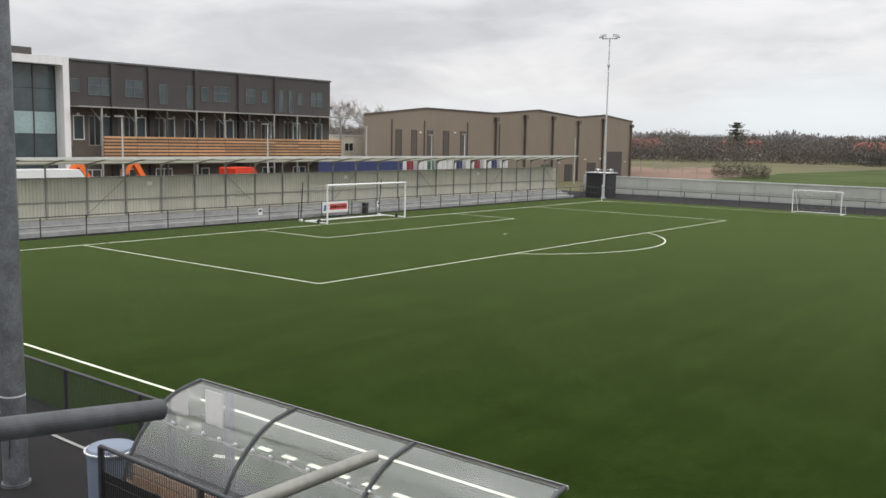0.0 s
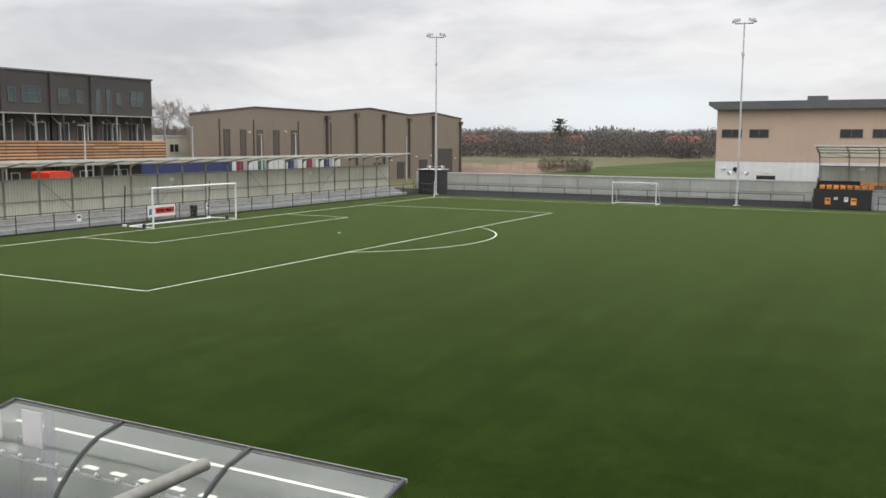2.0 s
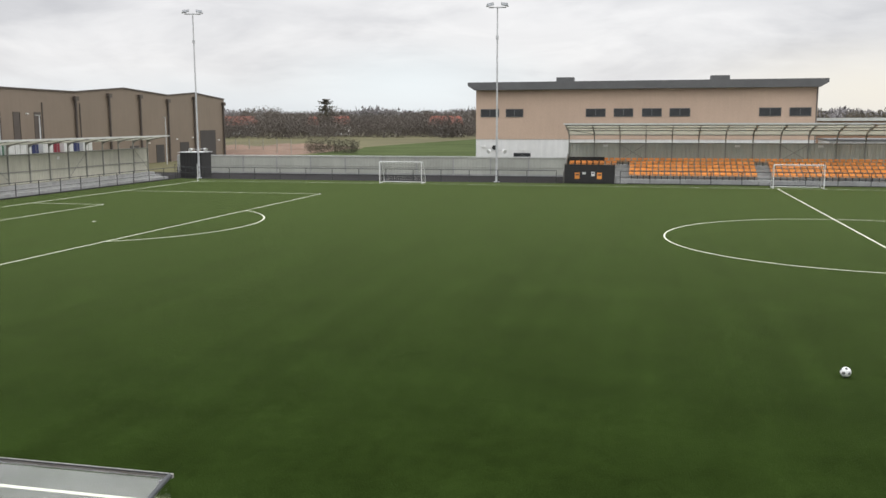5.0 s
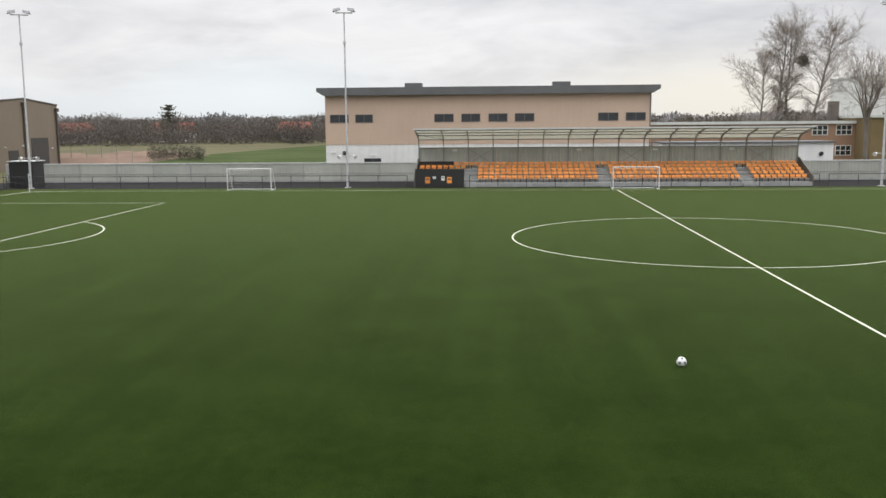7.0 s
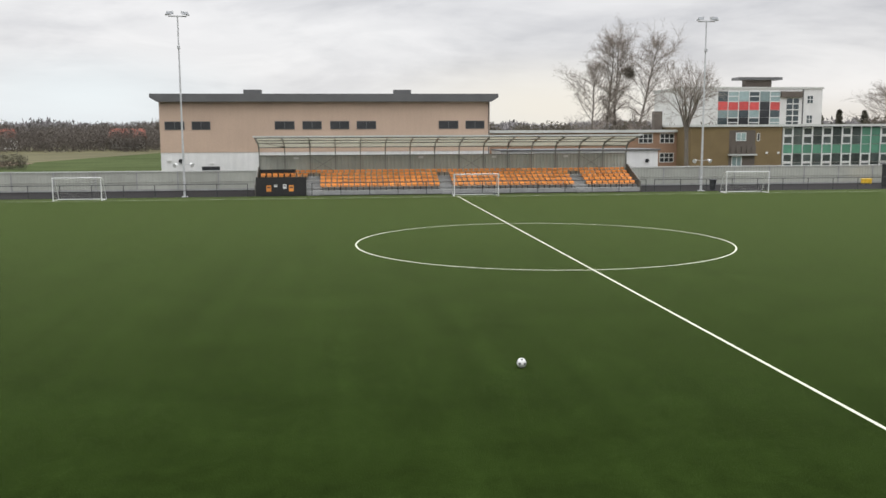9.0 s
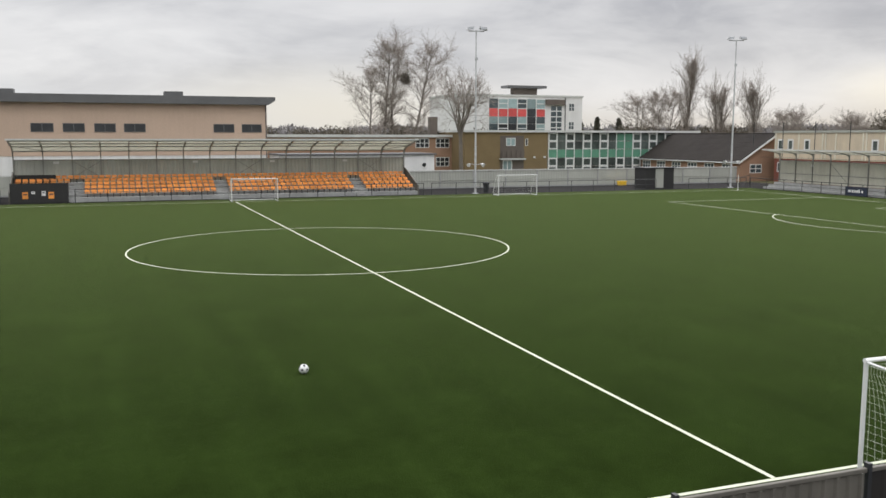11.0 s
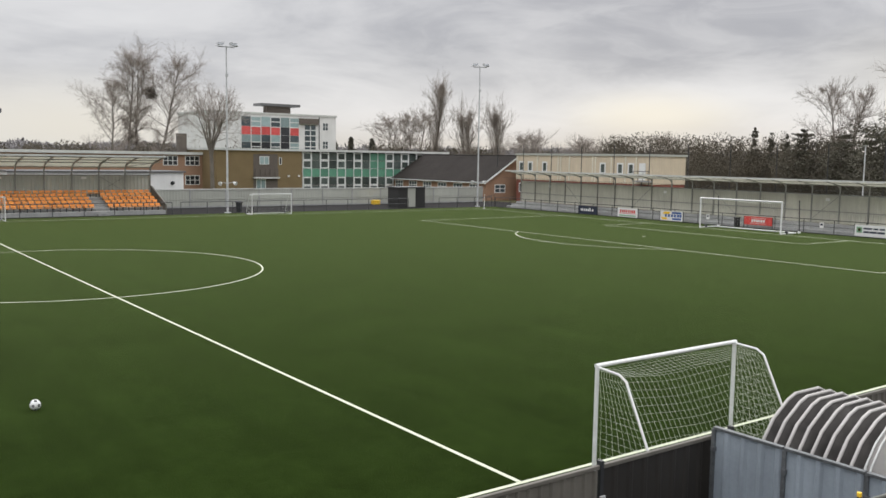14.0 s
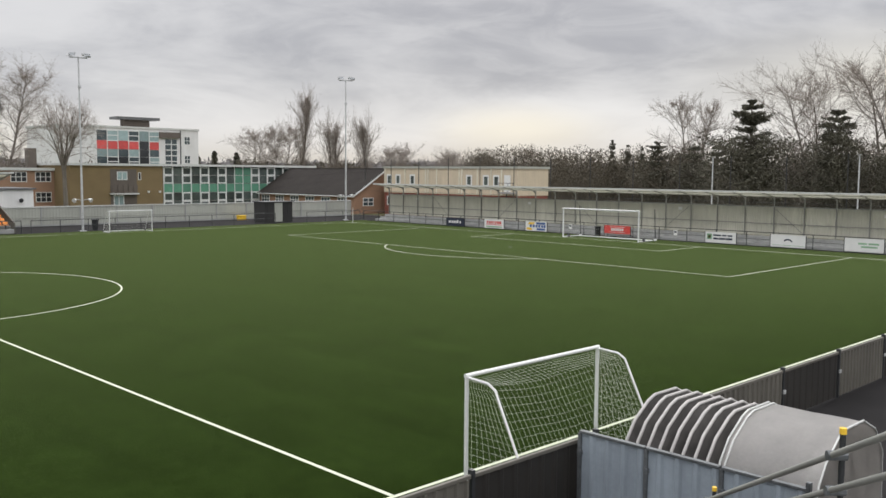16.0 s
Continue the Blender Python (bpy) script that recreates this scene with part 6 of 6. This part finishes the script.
thicket("tree_belt", patches, M_RIDGE, "wooded ridge in haze-pale grey along the horizon", "woods", 65, 1.7, 260)
# far roofs among the woods
for x, y, w in ((-138, 300, 16), (-92, 312, 12), (-60, 305, 14), (-170, 285, 12)):
    th = thing("far_house", (x, y, -0.06), "small far house with an orange-brown tiled roof", "house", "far houses")
    part("wall", B(-w / 2, w / 2, 0, 8, 0, 4.2), M_RENDER, th)
    bm = bmesh.new()
    prism(bm, [(-0.6, 4.0), (4.0, 7.6), (8.6, 4.0)], "x", -w / 2 - 0.5, w / 2 + 0.5)
    part("roof", bm, M_REDBR, th)
    for u in (-w / 4, w / 4):
        window(th, "y", 0, u - 0.8, u + 0.8, 1.5, 3.0)

# ---- near side: dugout, fences, player tunnel, viewing deck ----
def dugout():
    x0, x1, n = -20.47, -14.42, 3
    th = thing("dugout", (0, 0, -0.03), "team dugout with curved clear plastic shell and dark steel ribs", "dugout")
    prof = [(-36.66, 0.0), (-36.66, 0.48), (-36.61, 0.90), (-36.45, 1.28), (-36.18, 1.596), (-35.84, 1.83), (-35.39, 1.937)]
    fine = []
    for k in range(len(prof) - 1):
        p = [Vector(prof[min(max(k + d, 0), len(prof) - 1)]) for d in (-1, 0, 1, 2)]
        for t in (0, 0.25, 0.5, 0.75):
            fine.append(tuple(0.5 * (2 * p[1] + (p[2] - p[0]) * t + (2 * p[0] - 5 * p[1] + 4 * p[2] - p[3]) * t * t + (3 * p[1] - p[0] - 3 * p[2] + p[3]) * t ** 3)))
    prof = fine + [prof[-1]]
    w = (x1 - x0) / n
    shell = bmesh.new()
    edge = [[shell.verts.new((x, y, z)) for y, z in prof] for x in (0, w - 0.03)]
    for k in range(len(prof) - 1):
        shell.faces.new((edge[0][k], edge[0][k + 1], edge[1][k + 1], edge[1][k]))
    shell = finish(shell, M_POLY, "shell_panel", True)
    for i in range(n):
        ob = part("shell_panel", shell, None, th, "scuffed clear plastic sheet", at=pose(x0 + i * w + 0.015, 0, 0))
        ob.visible_shadow = False
    for i in range(n + 1):
        x = x0 + i * w
        part("rib", pipe(bmesh.new(), [(x, y, z + 0.012) for y, z in prof], 0.026), M_TUBE, th, smooth=True)
    part("front_post", B(x0 + 0.62, x0 + 0.74, -35.44, -35.37, 0, 1.90), M_TUBE, th)
    part("front_post", B(x1 - 0.10, x1 - 0.03, -35.44, -35.37, 0, 1.90), M_BLACK, th)
    part("front_rail", B(x0 - 0.02, x1 + 0.02, -35.385, -35.35, 1.915, 1.955), M_STEEL, th)
    part("front_seal", T((x0, -35.40, 1.962), (x1, -35.40, 1.962), 0.010, n=6), M_BLACK, th, "black rubber edge seal")
    part("mid_rail", B(x0, x1, -36.17, -36.15, 1.55, 1.575), M_STEEL, th)
    for i in range(18):
        x = x0 + 0.17 + i * 0.327
        part("bolt", T((x, -36.18, 1.60), (x, -36.21, 1.635), 0.018, n=6), M_GALV, th)
    for s, x in ((0, x0), (1, x1)):
        bm = bmesh.new()
        bm.faces.new([bm.verts.new((x, y, z)) for y, z in prof + [(-35.39, 0.0)]])
        ob = part("end_panel", bm, M_POLY, th, "clear plastic end panel")
        ob.visible_shadow = False
    part("bench", B(x0 + 0.1, x1 - 0.1, -36.5, -36.1, 0.42, 0.47), M_TIMBER, th)
    for i in range(6):
        x = x0 + 0.35 + i * 1.0
        part("bench_leg", B(x, x + 0.05, -36.48, -36.15, 0, 0.42), M_STEEL, th)
    for k in range(3):
        part("backrest_slat", B(x0 + 0.1, x1 - 0.1, -36.56, -36.53, 0.62 + 0.15 * k, 0.74 + 0.15 * k), M_TIMBER, th, "orange-brown timber slat")
    # plain pale sheet just inside the first bay
    part("door_sheet", B(x0 + 0.22, x0 + 0.60, -35.47, -35.45, 1.38, 1.86), M_CAP, th, "plain pale sheet")
    return th


dugout()
# dashed technical-area marking in front of the dugout
for i in range(14):
    strip("technical_area_dash", (-21.85 + 0.63 * i, -33.17), (-21.85 + 0.63 * i + 0.30, -33.17), "white dash of the technical area marking", 0.12)
strip("technical_area_dash", (-22.1, -33.95), (-21.65, -33.75), "white dash of the technical area marking", 0.12)


def mesh_fence(x0, x1, y, label, h=1.10, solid_back=None):
    th = thing("mesh_fence", (x0, y, -0.03), label, "fence", "mesh fences")
    n = max(round((x1 - x0) / 2.45), 1)
    w = (x1 - x0) / n
    for i in range(n + 1):
        bm = B(i * w - 0.03, i * w + 0.03, -0.03, 0.03, 0, h)
        part("post", bm, M_BLACK, th)
    part("top_rail", T((0, 0, h), (x1 - x0, 0, h), 0.03), M_BLACK, th)
    segs = [(0.05 * i, 0, 0.06, 0.05 * i, 0, h - 0.02, 0.0065, 0.0065) for i in range(int((x1 - x0) / 0.05))]
    segs += [(0, 0, z, x1 - x0, 0, z, 0.004, 0.004) for z in (0.08, 0.30, 0.55, 0.80)]
    ob = part("mesh_infill", from_tubes("mesh_infill", segs, M_BLACK), None, th, "fine black vertical wire infill")
    ob["kind"] = "stuff"
    return th


mesh_fence(-52.0, -20.6, -34.75, "black railing with fine vertical wire infill")
back_fence = mesh_fence(-20.75, -12.0, -36.80, "black mesh railing with dark screen behind the dugout", 1.27)
for i in range(4):
    part("screen", B(0.04 + 2.187 * i, 2.15 + 2.187 * i, 0.012, 0.022, 0.05, 0.92), M_DARKP, back_fence, "dark brown screen panel")
sheet("kerb_strip", -52, -20.6, -35.2, -35.13, -0.012, M_STEEL, "pale concrete edging beside the asphalt", "kerb")


def drum(name, at, r, h, mat, label, lid):
    th = thing(name, at, label, "bin", "round bins")
    bm = bmesh.new()
    n = 28
    rings = []
    for rad, z in ((r * 0.88, 0), (r * 0.93, h * 0.33), (r * 0.97, h * 0.34), (r, h * 0.96), (r * 1.05, h * 0.965), (r * 1.05, h), (r * 0.96, h), (r * 0.85, 0.05)):
        rings.append([bm.verts.new((rad * math.cos(2 * math.pi * k / n), rad * math.sin(2 * math.pi * k / n), z)) for k in range(n)])
    for a, b in zip(rings, rings[1:]):
        for k in range(n):
            bm.faces.new((a[k], a[(k + 1) % n], b[(k + 1) % n], b[k]))
    bm.faces.new(rings[-1])
    bm.faces.new(rings[0][::-1])
    part("drum", bm, mat, th, smooth=True)
    if lid:
        bm = T((0, 0, h + 0.003), (0, 0, h + 0.06), r * 1.06, r * 0.95, n=28)
        part("lid", bm, M_BIN, th, "blue-grey lid")
        part("lid_rim", pipe(bmesh.new(), [(r * 1.07 * math.cos(a), r * 1.07 * math.sin(a), h + 0.02) for a in (2 * math.pi * k / 28 for k in range(29))], 0.014, 5), M_CAP, th, "pale worn rim")
    else:
        part("rim", pipe(bmesh.new(), [(r * 1.05 * math.cos(a), r * 1.05 * math.sin(a), h) for a in (2 * math.pi * k / 28 for k in range(29))], 0.012, 5), M_CAP, th, "pale rim")
    return th


drum("round_bin", (-21.25, -36.35, -0.03), 0.33, 0.98, M_BIN, "blue-grey round bin with pale lid beside the dugout", True)
drum("round_bin", (-21.4, -35.42, -0.03), 0.32, 0.62, M_BLACKBOARD, "dark open-topped drum with a pale rim", False)


def solid_fence():
    """Waist-high pitch fence of ribbed panels, alternately taupe and dark, with a grey top rail."""
    th = thing("pitch_side_fence", (0, -34.42, -0.03), "waist-high fence of taupe and dark panels with grey top rail", "fence")
    xs = [-12.4, -9.45, -6.5, -3.55, -0.58, 2.38]
    xs2 = [5.6, 9.27, 12.3, 15.25, 18.2, 21.15, 24.1, 27.05, 30.0, 32.95, 35.9]
    for run, flip in ((xs, 1), (xs2, 0)):
        for i, (a, b) in enumerate(zip(run, run[1:])):
            dark = (i + flip) % 2 == 1
            part("panel", ribbed(b - a - 0.12, 1.045, 0.30 if dark else 0.20, 0.02 if dark else 0.035), M_DARKP if dark else M_TAUPE, th,
                 "dark brown panel" if dark else "taupe ribbed panel", at=pose(a + 0.06, 0, 0.03))
            part("top_rail", B(a + 0.03, b - 0.03, -0.03, 0.03, 1.077, 1.14, bevel=0.008), M_TAUPE, th, "grey top rail")
        for x in run:
            po = part("post", B(x - 0.03, x + 0.03, -0.045, 0.045, 0, 1.20), M_BLACK, th)
            part("latch", B(x - 0.05, x + 0.05, -0.075, -0.047, 0.62, 0.70), M_GALV, po)
    return th


solid_fence()
th = thing("tunnel_side_wall", (1.78, -34.55, -0.03), "blue-grey ribbed steel wall beside the player tunnel", "wall")
for i in range(3):
    y = -1.22 * i
    part("panel", ribbed(1.18, 1.26, 0.295, 0.035), M_BLUEP, th, at=pose(0.0, y - 0.02, 0.03, 0, 0, -90))
    part("top_rail", B(-0.04, 0.045, y - 1.2, y - 0.01, 1.295, 1.335), M_GALV_D, th)
for i in range(4):
    po = part("post", B(-0.035, 0.035, -1.22 * i - 0.01 - 0.03, -1.22 * i - 0.01 + 0.03, 0, 1.42 if i == 3 else 1.29), M_GALV_D, th)
    part("hinge", B(-0.06, 0.06, -1.22 * i - 0.06, -1.22 * i + 0.01, 0.95, 1.02), M_GALV_D, po)


def player_tunnel():
    th = thing("player_tunnel", (0, 0, -0.03), "folded pale grey fabric player tunnel with concertina ribs", "tunnel")

    def arch(y, k=1.0, dz=0.0):
        cx = 3.52
        return [(cx + (x - cx) * k, y, (z + dz) * (k if z > 0.2 else 1)) for x, z in
                ((2.42, 0.0), (2.42, 0.85), (2.50, 1.12), (2.72, 1.40), (3.10, 1.65), (3.30, 1.72), (3.95, 1.72), (4.40, 1.52), (4.75, 1.10), (4.80, 0.0))]

    ys = [-34.95 - 0.205 * i for i in range(9)]
    for i, y in enumerate(ys):
        part("rib", pipe(bmesh.new(), arch(y), 0.026), M_CANVAS, th, "pale fabric-covered hoop", smooth=True)
    rng2 = random.Random(3)
    # shade inside the folds is put into the darker gusset colour
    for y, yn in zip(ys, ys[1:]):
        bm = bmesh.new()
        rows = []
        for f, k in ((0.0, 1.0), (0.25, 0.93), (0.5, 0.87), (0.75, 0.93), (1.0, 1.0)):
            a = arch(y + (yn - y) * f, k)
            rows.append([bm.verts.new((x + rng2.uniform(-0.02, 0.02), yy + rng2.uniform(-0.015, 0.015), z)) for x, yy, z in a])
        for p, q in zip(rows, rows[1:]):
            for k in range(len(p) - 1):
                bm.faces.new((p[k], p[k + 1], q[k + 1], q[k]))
        part("gusset", bm, M_CANVASD, th, "creased fold with its shade in the dark colour", smooth=True)
    bm = bmesh.new()
    rows = []
    for f in range(7):
        y = ys[-1] - 0.02 - 0.245 * f
        a = arch(y, 1.03 + 0.003 * math.sin(f * 1.7))
        rows.append([bm.verts.new(v) for v in a])
    for p, q in zip(rows, rows[1:]):
        for k in range(len(p) - 1):
            bm.faces.new((p[k], p[k + 1], q[k + 1], q[k]))
    r = bmesh.ops.solidify(bm, geom=bm.faces[:], thickness=0.02)
    part("hood", bm, M_CANVAS, th, "stretched pale grey fabric hood", smooth=True)
    for y in (ys[-1] - 0.02, ys[-1] - 0.10, ys[-1] - 1.48):
        part("hem", pipe(bmesh.new(), arch(y, 1.04), 0.016), M_CAP, th, "pale sewn hem", smooth=True)
    return th


player_tunnel()


# stair handrail beside the viewing deck, with yellow-capped posts
def stair_handrail():
    th = thing("stair_handrail", (-4.3, -40.91, -0.03), "grey scaffold tube stair handrail with yellow-capped posts", "handrail")
    low, high = Vector((3.05, 2.97, 1.72)), Vector((-1.5, -1.35, 4.72))
    run = high - low

    def at(x):
        return low + run * ((x - low.x) / run.x)

    side = Vector((0.045, -0.045, 0))
    for x, base, top in ((-0.06, 0.0, 3.90), (1.85, 0.0, 2.60), (-1.45, 2.43, 4.85)):
        p = at(x)
        foot, head = Vector((p.x, p.y, base)) + side, Vector((p.x, p.y, top)) + side
        po = part("post", T(foot, head, 0.018, n=12), M_BLACK, th, smooth=True)
        part("cap", T(head, head + Vector((0, 0, 0.035)), 0.021, n=12), M_YELLOW, po, "yellow plastic cap")
        for dz in (0, -0.21):
            q = p + Vector((0, 0, dz))
            part("clamp", T(q - side * 0.4, q + side * 1.4, 0.030, n=10), M_GALV_D, po)
    for dz in (0.0, -0.21):
        part("rail", T(low + Vector((0, 0, dz)), high + Vector((0, 0, dz)), 0.019, n=14), M_STEEL, th, smooth=True)
    return th


stair_handrail()
deck = thing("viewing_deck", (-8, -44, -0.03), "raised concrete viewing deck of the main stand", "deck")
part("slab", B(-9, 10, -7, 2.8, 2.12, 2.40), M_CONC, deck)
part("upper_step", B(-9, 10, -7, 1.3, 2.404, 3.80), M_CONC, deck)
part("back_wall", B(-9, 10, -7.3, -7.002, 0, 6.8), M_CLADG, deck)
for x in (-8.5, -3, 3, 9.5):
    for y in (-6.5, 2.5):
        part("column", B(x - 0.15, x + 0.15, y - 0.15, y + 0.15, 0, 2.12), M_CONC, deck)
for p, q, h in (((-13.3, -40.8, 4.20), (-13.25, -42.9, 4.46), 0), ((-14.1, -38.55, 3.18), (-14.05, -41.6, 3.20), 1)):
    th = thing("steel_tube", (p[0], q[1], q[2]), ("mottled dark galvanised", "pale galvanised")[h] + " steel tube strut with a cut end", "strut", "deck struts")
    a, b = Vector((0, 0, 0)), Vector(p) - Vector(q)
    bm = T(a, b, (0.046, 0.047)[h], n=24)
    part("tube", bm, (M_TUBE, M_TUBE2)[h], th, smooth=False)
    part("bracket", B(-0.06, 0.06, 0.0, 0.10, 2.40 - 0.03 - q[2], 0.0), M_GALV_D, th)
